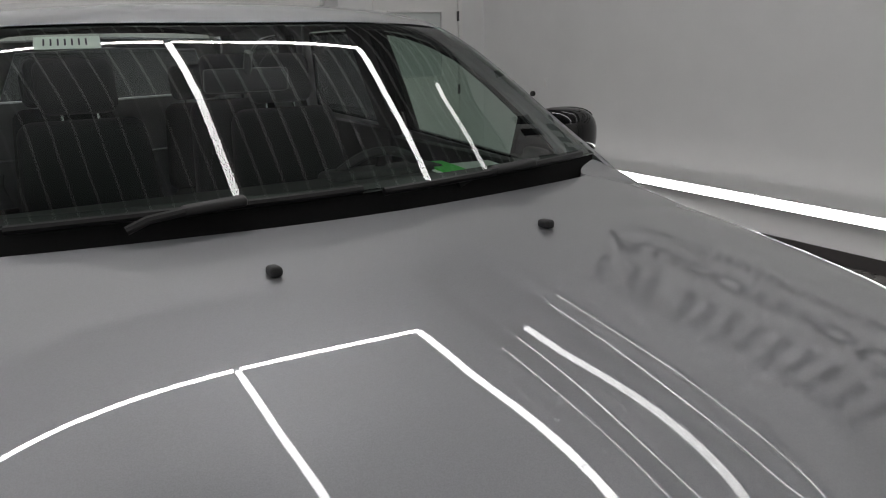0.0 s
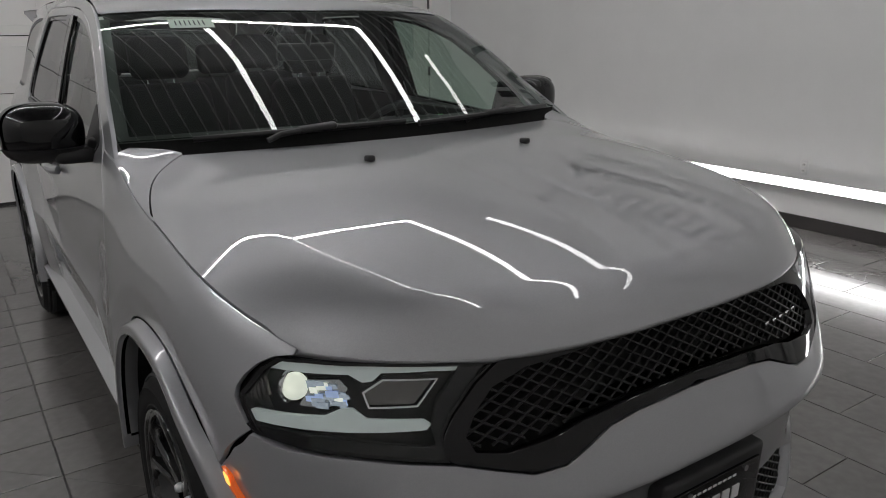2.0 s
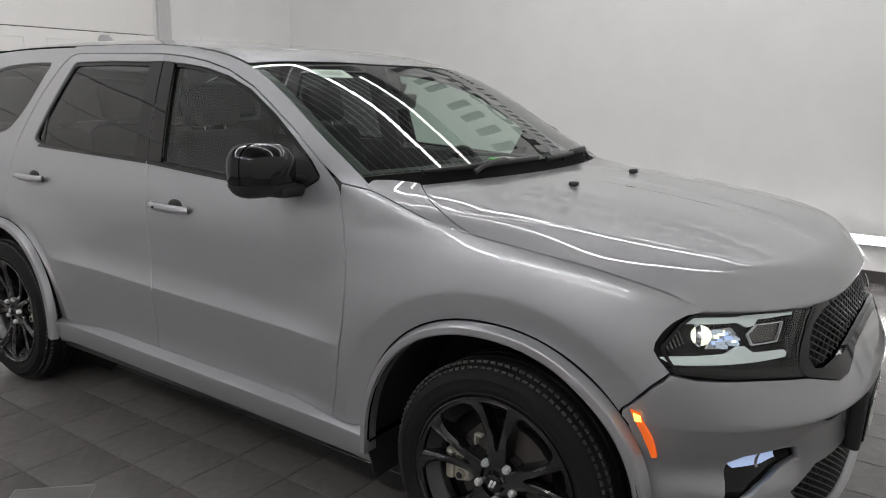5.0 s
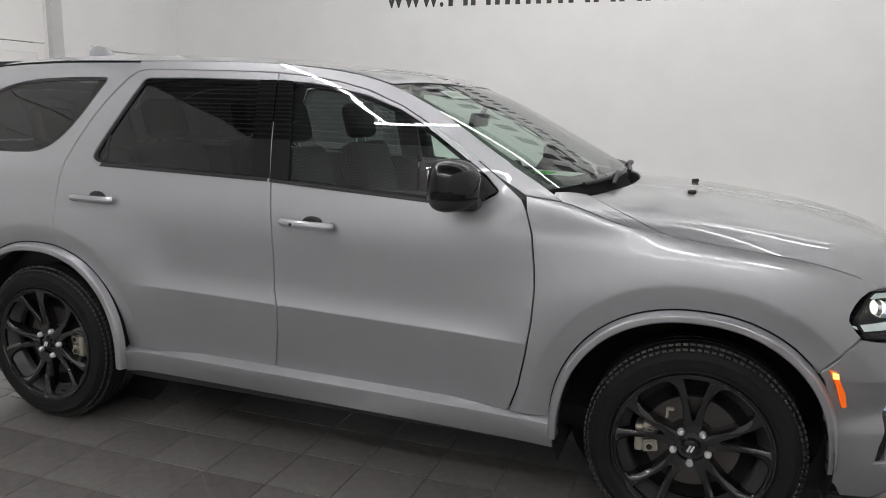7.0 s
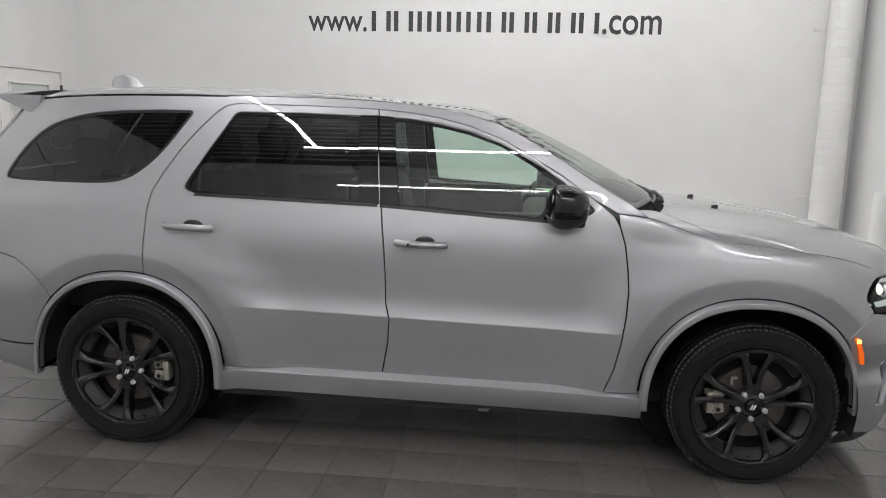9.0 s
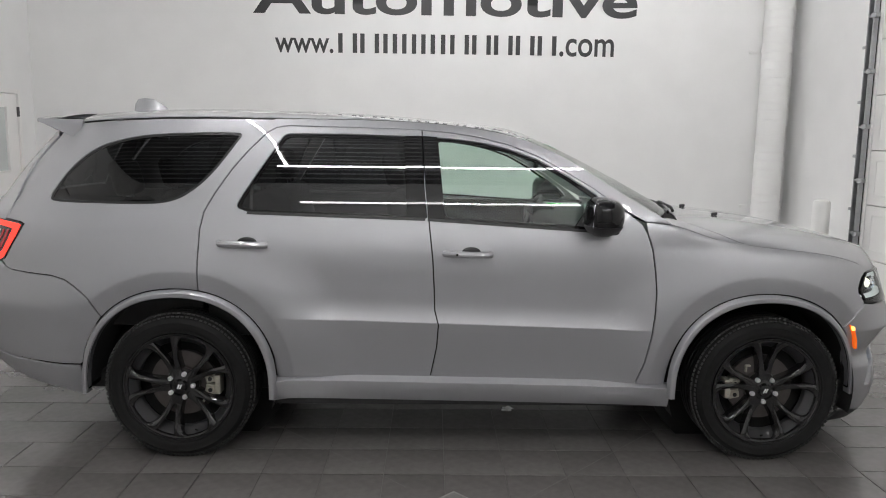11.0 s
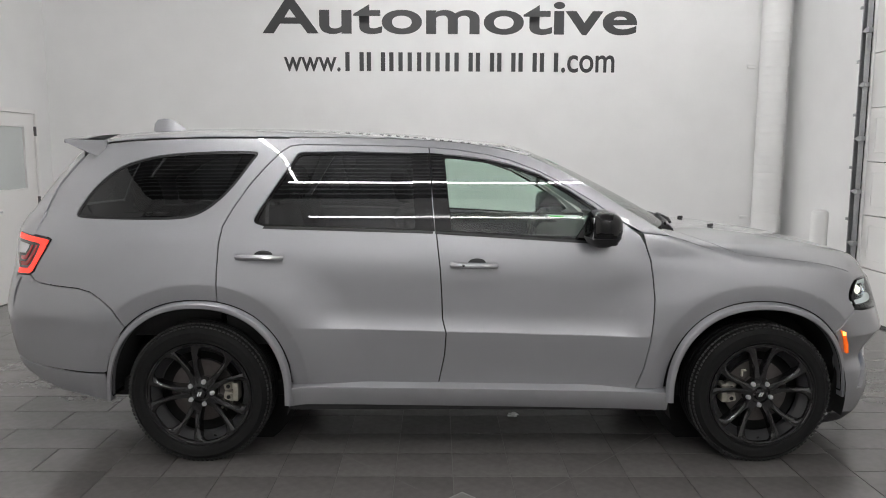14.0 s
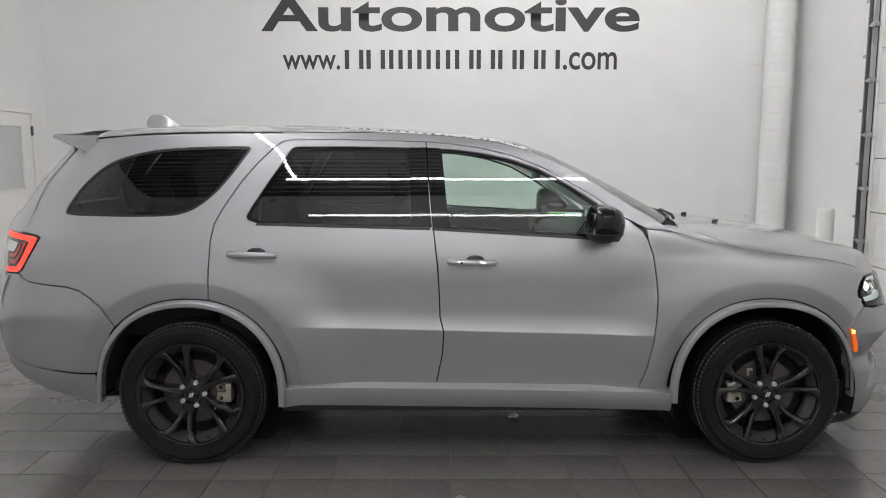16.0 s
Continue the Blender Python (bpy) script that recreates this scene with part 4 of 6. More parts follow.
    # sill
    def sill_f(x, v):
        """v runs from the inner top edge round to the underside."""
        z = SILL_TOP(x) + 0.010 - 0.020 * min(1.0, v / 0.3) - 0.107 * max(0.0, v - 0.3) / 0.7
        y = 0.897 + 0.055 * (v / 0.3) if v < 0.3 else 0.952 - 0.035 * ((v - 0.3) / 0.7) ** 1.6
        return (x, -s * y, z)
    us, vs = span(-1.045, 1.015, 60), [0, 0.1, 0.2, 0.285, 0.315, 0.4, 0.55, 0.7, 0.85, 1.0]
    sill = sheet("sill", sill_f, us, vs, PAINT, car, (0, -s, 0.4))
    bm = bmesh.new()
    box(bm, (2.06, 0.10, 0.10), (-0.015, -s * 0.855, 0.335), bevel=0.01)
    part("sill_underside", bm, PLASTIC, sill)
    # arch mouldings and liners
    for c, a0, a1, name in ((FC, 8, 178, "front"), (RC, 2, 165, "rear")):
        outer, inner = arch_ring(c, -0.002, -3, 183, 64), arch_ring(c, -0.036, -3, 183, 64)

        def lip_f(a, v, c=c):
            """v runs from the outer edge over the face to the inner edge."""
            a = radians(a)
            ca, sa = math.cos(a), math.sin(a)
            k = (abs(ca) ** 2.2 + max(sa, 0) ** 2.2) ** (-1 / 2.2)
            r = 0.503 - 0.036 * min(1.0, v / 0.75)
            x, z = c + r * k * ca, 0.385 + 1.02 * r * k * sa
            y = 0.944 + 0.034 * math.sin(min(1.0, v / 0.35) * math.pi / 2) - (0.0 if v < 0.75 else 0.06 * (v - 0.75) / 0.25)
            if x > 1.75:
                y -= 0.066 * ((x - 1.75) / 0.25) ** 2
            if x < -1.80:
                y -= 0.03 * ((-1.80 - x) / 0.25) ** 2
            return (x, -s * y, z)
        sheet("wheel_arch_moulding", lip_f, span(-2 if c > 0 else -6, 184, 90), [0, 0.1, 0.2, 0.35, 0.5, 0.65, 0.75, 0.85, 1.0], PAINT, car, (0, -s, 0.2), "narrow silver wheel arch moulding")

        def liner_f(a, v, c=c):
            a = radians(a)
            return (c + 0.485 * math.cos(a), -s * (0.93 - 0.36 * v), 0.39 + 0.485 * math.sin(a))
        sheet("wheel_arch_liner", liner_f, span(-15, 198 if c > 0 else 184, 40), [0, 0.5, 1.0], LINER, car, (0, 0, -1), "dark felt wheel arch liner")
        # near-black disc closes the well, its depth darkened by colour
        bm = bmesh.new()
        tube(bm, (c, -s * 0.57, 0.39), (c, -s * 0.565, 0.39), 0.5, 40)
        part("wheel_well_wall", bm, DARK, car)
    # near-black shell behind the joints: the shade in the gaps is its colour
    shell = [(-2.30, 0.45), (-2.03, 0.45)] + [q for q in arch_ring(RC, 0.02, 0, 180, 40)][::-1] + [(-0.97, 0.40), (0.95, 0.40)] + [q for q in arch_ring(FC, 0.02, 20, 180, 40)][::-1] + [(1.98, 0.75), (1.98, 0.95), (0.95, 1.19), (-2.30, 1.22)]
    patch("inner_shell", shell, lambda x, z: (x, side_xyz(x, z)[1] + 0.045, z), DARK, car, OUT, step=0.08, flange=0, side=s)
    # side marker lamp
    mk = p("side_marker", [(1.932, 0.745), (1.962, 0.735), (1.998, 0.66), (2.010, 0.605), (1.990, 0.600), (1.962, 0.68)], AMBER, car, lift=0.006, step=0.015, label="amber side marker lamp")
    p("marker_bulb", [(1.945, 0.735), (1.965, 0.730), (1.968, 0.712), (1.950, 0.712)], AMBER_HOT, mk, lift=0.0085, step=0.01, flange=0.002, gap=0)
    # tail lamp
    lens = [(-2.56, 1.243), (-2.335, 1.222), (-2.312, 1.212), (-2.345, 1.155), (-2.395, 1.080), (-2.425, 1.035), (-2.455, 1.016), (-2.56, 1.008)]
    tl = p("tail_lamp", lens, TAIL_DARK, car, step=0.02, lift=0.003, label="red tail lamp with a glowing outline")
    for name, mat, pts in (
            ("light_band", TAIL_GLOW, [(-2.555, 1.236), (-2.345, 1.213), (-2.324, 1.206), (-2.350, 1.155), (-2.400, 1.080), (-2.432, 1.038), (-2.458, 1.023), (-2.555, 1.016), (-2.555, 1.046), (-2.468, 1.052), (-2.440, 1.075), (-2.405, 1.130), (-2.378, 1.183), (-2.400, 1.190), (-2.555, 1.206)]),
            ("inner_band", TAIL_RED, [(-2.552, 1.060), (-2.472, 1.064), (-2.450, 1.083), (-2.418, 1.132), (-2.396, 1.178), (-2.412, 1.180), (-2.436, 1.135), (-2.466, 1.096), (-2.482, 1.086), (-2.552, 1.083)]),
            ("inner_band", TAIL_RED, [(-2.552, 1.094), (-2.486, 1.096), (-2.470, 1.106), (-2.444, 1.144), (-2.428, 1.178), (-2.442, 1.180), (-2.458, 1.150), (-2.480, 1.124), (-2.494, 1.117), (-2.552, 1.116)]),
            ("reverse_lens", WHITE_LENS, [(-2.552, 1.190), (-2.456, 1.180), (-2.470, 1.152), (-2.490, 1.130), (-2.552, 1.127)])):
        p(name, pts, mat, tl, gap=0.001, step=0.012, lift=0.0055, flange=0.002)
    # handles
    for x, z, d in ((-0.045, 1.092, door), (-1.18, 1.131, door_r)):
        y = -side_xyz(x, z)[1]
        bm = bmesh.new()
        pts = [(x - 0.118 + 0.236 * t, -s * (y + 0.012 + 0.026 * math.sin(math.pi * min(1, max(0, t))) ** 0.35), z - 0.004 * (t - 0.5)) for t in span(0, 1, 15)]
        sweep(bm, pts, 0.017, 10, 1.0)
        h = part("door_handle", bm, PAINT, d, "silver bar door handle")
        # black disc on the door skin paints the shade in the handle's hollow
        bm = bmesh.new()
        bmesh.ops.create_uvsphere(bm, u_segments=20, v_segments=12, radius=1, matrix=pose(x + 0.018, -s * (y - 0.004), z + 0.004) @ Matrix.Diagonal((0.052, 0.007, 0.030, 1)))
        part("handle_shade", bm, TRIM, d, "flat black disc painted for the shaded hollow behind the handle")
        if x > -0.5:
            bm = tube(bmesh.new(), (x - 0.055, -s * (y + 0.03), z + 0.001), (x - 0.055, -s * (y + 0.056), z + 0.001), 0.006, 12)
            part("key_lock", bm, GLOSS_BLACK, h)
    # mirror
    mirror = new("door_mirror")
    mirror.parent = car
    mirror["label"] = "gloss black door mirror"
    def shell(bm, half, n, z0, z1):
        """A rounded box, cut between two heights."""
        bmesh.ops.create_uvsphere(bm, u_segments=40, v_segments=28, radius=1)
        for v in bm.verts:
            d = v.co.normalized()
            k = (abs(d.x) ** n + abs(d.y) ** n + abs(d.z) ** n) ** (-1 / n)
            v.co = Vector((d.x * k * half[0], d.y * k * half[1], d.z * k * half[2]))
            t = 0.5 + v.co.x / half[0] / 2
            v.co.y *= 1 - 0.16 * t * t
            v.co.z *= 1 - 0.22 * t * t
            v.co.x -= 0.25 * max(0.0, -s * v.co.y) * (v.co.x > 0)
        for z, up in ((z0, -1), (z1, 1)):
            bmesh.ops.bisect_plane(bm, geom=list(bm.verts) + list(bm.edges) + list(bm.faces), plane_co=(0, 0, z), plane_no=(0, 0, up), clear_outer=True)
        bmesh.ops.holes_fill(bm, edges=[e for e in bm.edges if e.is_boundary])
        bmesh.ops.transform(bm, matrix=pose(0.625, -s * 1.02, 1.300, 0, 0, s * 8), verts=bm.verts)
        return bm
    part("mirror_cap", shell(bmesh.new(), (0.094, 0.127, 0.098), 2.9, -0.045, 0.2), GLOSS_BLACK, mirror)
    part("mirror_shell", shell(bmesh.new(), (0.097, 0.130, 0.103), 2.9, -0.2, -0.047), PLASTIC, mirror, "textured black mirror lower shell")
    bm = box(bmesh.new(), (0.006, 0.160, 0.110), (0.541, -s * 1.025, 1.302, ), (0, 0, s * 8), bevel=0.002)
    part("mirror_glass", bm, CHROME, mirror, "mirror glass")
    bm = bmesh.new()
    box(bm, (0.115, 0.17, 0.045), (0.640, -s * 0.925, 1.222), (s * -2, 0, s * 8), bevel=0.018, segments=3)
    box(bm, (0.12, 0.05, 0.075), (0.66, -s * 0.866, 1.237), (0, 0, s * 10), bevel=0.02, segments=3)
    part("mirror_base", bm, PLASTIC, mirror, "textured black mirror base")
    return door


build_side(1)
build_side(-1)

# roof, windscreen, bonnet
HEADER = lambda k: 0.355 - 0.11 * abs(k) ** 2
sheet("roof", lambda u, k: top_xyz(-2.22 + (HEADER(k) + 2.22) * u, k), span(0, 1, 70), span(-0.985, 0.985, 41), PAINT, car, (0, 0, 1))
for s in (1, -1):
    sheet("roof_moulding", lambda u, v, s=s: (lambda q: (q[0], q[1], q[2] + 0.004))(top_xyz(u, s * (0.93 + 0.022 * v))), span(-2.15, 0.12, 50), [0, 0.5, 1], PAINT, car, (0, 0, 1), "silver roof ditch moulding")


def glass_base(k):
    return 1.160 - 0.19 * abs(k) ** 2.2


def screen_xyz(u, k, d=0.0):
    x0, x1 = HEADER(k), glass_base(k)
    x, y, z = top_xyz(x0 + (x1 - x0) * u, k)
    return (x, y, z - 0.004 - d)


screen = sheet("windscreen", screen_xyz, span(0.0, 0.955, 50), span(-0.985, 0.985, 41), CLEAR, car, (1, 0, 1), "tinted windscreen")
band = lambda n, us, ks: sheet(n, lambda u, k: screen_xyz(u, k, 0.002), us, ks, TRIM, screen, (1, 0, 1), "black ceramic border of the windscreen")
band("screen_border", span(0, 0.015, 3), span(-0.985, 0.985, 31))
band("screen_border", span(0.92, 0.955, 4), span(-0.985, 0.985, 31))
band("screen_border", span(0.06, 0.94, 30), span(-0.985, -0.945, 3))
band("screen_border", span(0.06, 0.94, 30), span(0.945, 0.985, 3))
bonnet_us = span(0, 0.3, 40) + span(0.31, 0.905, 50) + span(0.915, 1.0, 20)
bonnet_vs = span(-1.25, -1.0, 9)[:-1] + [-1.006, -0.994] + span(-0.98, 0.98, 115) + [0.994, 1.006] + span(1.0, 1.25, 9)[1:]
sheet("bonnet", bonnet_xyz, bonnet_us, bonnet_vs, PAINT, car, (0.2, 0, 1), "silver bonnet with ridged sides and a shallow hollow along its middle")


def bonnet_lip():
    def f(k, v):
        x, y, z = hood_xyz(1.0, k)
        return (x + 0.003 * math.sin(v * math.pi) - 0.02 * v * v, y, z - 0.022 * v)
    sheet("bonnet_lip", f, span(-1, 1, 81), [0, 0.25, 0.5, 0.75, 1.0], PAINT, car, (1, 0, 0.1))

    def g(k, v):
        x, y, z = hood_xyz(0.0, k * bonnet_side(0.0))
        return (x - 0.004 - 0.02 * v, y, z - 0.05 * v)
    for sgn in (1, -1):
        def h(u, v, sgn=sgn):
            x, y, z = hood_xyz(u, sgn * bonnet_side(u))
            return (x, y - sgn * 0.003 * v, z - 0.022 * v)
        sheet("bonnet_side_edge", h, bonnet_us, [0, 0.5, 1.0], PAINT, car, (0, sgn, 0.2))
    sheet("bonnet_seal", g, span(-1, 1, 61), [0.1, 0.5, 1.0], TRIM, car, (-1, 0, 0.3), "black rubber seal under the bonnet's rear edge")


bonnet_lip()


def wing_corner(s):
    """The wing's inner rear corner, between bonnet, windscreen and door."""
    glass_edge = spline((0.965, 0.838), (1.00, 0.782), (1.03, 0.738), (1.066, 0.708))

    def inner(x):
        return glass_edge(x) if x < 1.066 else bonnet_edge(x) + 0.0045

    def f(x, v):
        w = -side_xyz(x, min(fender_top(x), 1.25))[1]
        y = min(inner(x), w - 0.004)
        y += (w + 0.0005 - y) * v
        z = bonnet_z(x, y) + 0.014 * (1 - smooth01((x - 0.965) / 0.13)) * (1 - v)
        return (x, -s * y, z - 0.0012 * max(0.0, (v - 0.9) / 0.1))
    xs = span(0.965, 1.40, 60)
    sheet("wing_corner", f, xs, span(0, 1, 14), PAINT, car, (0, 0, 1))

    def g(x, v):
        x, y, z = f(x, 0)
        return (x, y + s * 0.004 * v, z - 0.03 * v)
    sheet("wing_corner_edge", g, xs, [0, 0.5, 1], PAINT, car, (0.3, s, 0.2))


wing_corner(1)
wing_corner(-1)


def cowl():
    def f(u, k):
        a = screen_xyz(0.947, k)
        b = hood_xyz(0.02, k * bonnet_side(0.0))
        t = u
        return (a[0] + (b[0] - a[0]) * t, a[1] + (b[1] - a[1]) * t, a[2] * (1 - t) + (b[2] - 0.03) * t - 0.075 * max(0.0, math.sin(math.pi * t)) ** 0.6)
    sheet("cowl", f, span(0.0, 1.0, 14), span(-0.985, 0.985, 41), LINER, car, (0, 0, 1), "black plastic cowl panel")
    for y0, y1, x0 in ((-0.60, 0.02, 1.055), (0.06, 0.70, 1.055)):
        w = new("wiper")
        w.parent = car
        w["label"] = "black windscreen wiper resting at the glass"
        k0, k1 = y0 / 0.80, y1 / 0.80
        bm = bmesh.new()
        pts = []
        for t in span(0, 1, 14):
            q = screen_xyz(0.975 - 0.02 * t, k0 + (k1 - k0) * t)
            pts.append((q[0] + 0.002, q[1], q[2] + 0.008))
        sweep(bm, pts, 0.008, 8, 1.2)
        part("blade", bm, TRIM, w)
        m = pts[7]
        bm = box(bmesh.new(), (0.030, 0.13, 0.020), (m[0] + 0.008, m[1], m[2] + 0.006), (4, 12, 0), bevel=0.008, segments=3)
        part("blade_carrier", bm, PLASTIC, w)
        bm = bmesh.new()
        sweep(bm, [(m[0] + 0.012, m[1] - 0.05, m[2] + 0.004), (m[0] + 0.018, m[1] - 0.13, m[2] - 0.004), (m[0] + 0.016, m[1] - 0.17, m[2] - 0.02)], 0.009, 8)
        part("arm", bm, PLASTIC, w)
    for k in (-0.325, 0.325):
        q = hood_xyz(0.232, k)
        bm = bmesh.new()
        box(bm, (0.036, 0.022, 0.018), (q[0], q[1], q[2] + 0.008), (0, -4, 0), bevel=0.007, segments=3)
        part("washer_nozzle", bm, PLASTIC, car, "small black washer nozzle")


cowl()


# ---------------------------------------------------------------- the nose
FRONT = (1, 0, 0.05)


def front_poly(pts):
    """An outline of (y, z) laid into the nose's own plane."""
    return [(front_phi(y, z), z) for y, z in resample(pts, 0.03)]


def mirrored(half):
    """A closed outline from its half at y below 0, given from the middle outwards and back to the middle."""
    return half + [(-y, z) for y, z in half[::-1]]


def front_y(x, z):
    """Where the nose reaches x at a height, on the right."""
    q = min(0.999, (x - X_NOSE) / (nose(z) + 0.03 - X_NOSE))
    return -flank(1.93, z) * (1 - q ** N_NOSE) ** (1 / N_NOSE)


def fpatch(name, pts, mat, parent, lift=0.0, step=0.035, holes=(), flange=0.012, gap=0.002, label="", lines=()):
    return patch(name, front_poly(pts), front_xyz, mat, parent, FRONT, step=step, holes=[front_poly(h) for h in holes], flange=flange, gap=gap, lift=lift, label=label, asp=0.7, lines=lines)


GRILLE_LOW = [(0.0, 0.866), (-0.18, 0.863), (-0.33, 0.850), (-0.39, 0.836), (-0.50, 0.824), (-0.560, 0.834)]
bump_top = [(0.0, 0.842), (-0.19, 0.835), (-0.27, 0.825), (-0.33, 0.802), (-0.39, 0.780), (-0.46, 0.778), (-0.53, 0.797), (-0.60, 0.815), (-0.75, 0.832), (-0.86, 0.836)]
INTAKE = mirrored([(0.0, 0.47), (-0.26, 0.485), (-0.44, 0.50), (-0.57, 0.455), (-0.50, 0.36), (-0.30, 0.33), (0.0, 0.325)])
FOG_HOLE = [(-0.585, 0.566), (-0.598, 0.606), (-0.70, 0.613), (-0.765, 0.612), (-0.795, 0.595), (-0.80, 0.54), (-0.825, 0.45), (-0.83, 0.39), (-0.785, 0.385), (-0.765, 0.48), (-0.723, 0.517), (-0.634, 0.551)]
FOG_HOLE = [(y + 0.055, z - 0.022) for y, z in FOG_HOLE]


def bumper():
    side_edge = [(front_y(x, z), z) for x, z in ((2.027, 0.848), (1.982, 0.803), (1.938, 0.753), (1.912, 0.729), (1.912, 0.715), (1.943, 0.65), (1.975, 0.55), (1.990, 0.45), (1.995, 0.40), (2.0, 0.30), (2.04, 0.235))]
    half = bump_top + side_edge + [(-0.70, 0.205), (-0.35, 0.19), (0.0, 0.19)]
    fog_l = [(-y, z) for y, z in FOG_HOLE]
    b = fpatch("front_bumper", mirrored(half), PAINT, car, holes=[INTAKE, FOG_HOLE, fog_l], flange=0.03, label="silver front bumper", lines=[(ph, z) for ph in span(-1.2, 1.2, 110) for z in (0.675, 0.694, 0.700, 0.706, 0.72, 0.74)])
    # near-black sheet stands in for the shade behind the bumper's openings
    inner = lambda ph, z: front_xyz(ph, z, -0.05)
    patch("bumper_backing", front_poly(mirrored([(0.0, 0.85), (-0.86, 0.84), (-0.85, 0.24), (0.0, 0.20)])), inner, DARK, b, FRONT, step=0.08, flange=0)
    # lower lip
    low = lambda ph, z: front_xyz(ph, z, 0.012 * smooth01((0.24 - z) / 0.05) - 0.01)
    patch("air_dam", front_poly(mirrored([(0.0, 0.192), (-0.35, 0.192), (-0.70, 0.207), (side_xyz(2.04, 0.235)[1], 0.235), (side_xyz(2.04, 0.235)[1] + 0.01, 0.17), (-0.6, 0.15), (0.0, 0.14)])), low, PLASTIC, b, FRONT, step=0.04, asp=0.6, label="black plastic air dam")
    for s in (1, -1):
        hole = [(s * y, z) for y, z in FOG_HOLE]
        deep = lambda ph, z: front_xyz(ph, z, -0.03)
        bezel = patch("fog_bezel", front_poly(inset(hole, -0.004)), deep, BEZEL, b, FRONT, step=0.03, flange=0, asp=0.7, label="gloss black fog lamp bezel")
        f1 = [(s * (y + 0.055), z - 0.022) for y, z in [(-0.630, 0.572), (-0.645, 0.603), (-0.704, 0.608), (-0.768, 0.606), (-0.785, 0.586), (-0.765, 0.566), (-0.68, 0.562)]]
        lift = lambda ph, z: front_xyz(ph, z, -0.015)
        patch("fog_lamp", front_poly(f1), lift, FOG, bezel, FRONT, step=0.02, flange=0.012, asp=0.7, label="lit blue-white fog lamp")
        f2 = [(s * (y + 0.055), z - 0.022) for y, z in [(-0.695, 0.560), (-0.695, 0.609), (-0.703, 0.609), (-0.703, 0.560)]]
        patch("fog_divider", front_poly(f2), lambda ph, z: front_xyz(ph, z, -0.012), REFLECTOR, bezel, FRONT, step=0.02, flange=0.006, gap=0)
    lattice("intake_mesh", INTAKE, b, -0.03, 0.040, 0.022, 0.0032, MESH)
    return b


def lattice(name, outline, parent, back, wide, high, r, mat):
    """Crossing bars in a diamond pattern, clipped to an outline of (y, z)."""
    bm = bmesh.new()
    ys = [p[0] for p in outline]
    zs = [p[1] for p in outline]
    slope = high / wide

    def place(y, z):
        q = front_xyz(front_phi(y, z), z, back)
        return Vector(q)
    for sgn in (1, -1):
        c = min(zs) - (max(ys) - min(ys)) * slope
        while c < max(zs) + (max(ys) - min(ys)) * slope:
            run = []
            n = int((max(ys) - min(ys)) / (wide / 6))
            for i in range(n + 1):
                y = min(ys) + (max(ys) - min(ys)) * i / n
                z = c + sgn * slope * (y - min(ys) if sgn > 0 else y - max(ys))
                if inside((y, z), outline):
                    run.append(place(y, z))
                elif len(run) > 1:
                    sweep(bm, run, r, 5, 1.0)
                    run = []
                else:
                    run = []
            if len(run) > 1:
                sweep(bm, run, r, 5, 1.0)
            c += high
    return part(name, bm, mat, parent, "black diamond mesh")


def grille():
    g = new("grille")
    g.parent = car
    g["label"] = "black diamond mesh grille in a gloss black frame"
    half = GRILLE_LOW + [(-0.572, 0.862), (-0.545, 0.905), (-0.506, 0.942), (-0.43, 0.968), (-0.26, 0.980), (0.0, 0.984)]
    outline = mirrored(half)
    opening = inset([(y, z) for y, z in outline], 0.002)
    # the dark behind the mesh is put into this sheet's colour
    backp = lambda ph, z: front_xyz(ph, z, -0.06)
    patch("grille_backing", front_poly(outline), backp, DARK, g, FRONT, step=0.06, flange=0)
    fr = lambda ph, z: front_xyz(ph, z, 0.002)
    rim = mirrored(bump_top[:8] + [(-0.622, 0.830), (-0.612, 0.870), (-0.585, 0.908), (-0.535, 0.957), (-0.485, 0.990), (-0.42, 0.998), (-0.25, 1.002), (0.0, 1.004)])
    patch("grille_frame", front_poly(rim), fr, BEZEL, g, FRONT, step=0.025, holes=[front_poly(opening)], flange=0.05, asp=0.6, label="gloss black grille frame")
    lattice("grille_mesh", opening, g, -0.018, 0.044, 0.024, 0.0034, MESH)
    bm = bmesh.new()
    for k in range(5):
        q = front_xyz(front_phi(0.30 + 0.036 * k, 0.90), 0.90, 0.0)
        box(bm, (0.005, 0.019, 0.010), (q[0], q[1], q[2]), (0, 0, 12), bevel=0.002)
    part("badge", bm, CHROME, g, "plain bright badge bars")


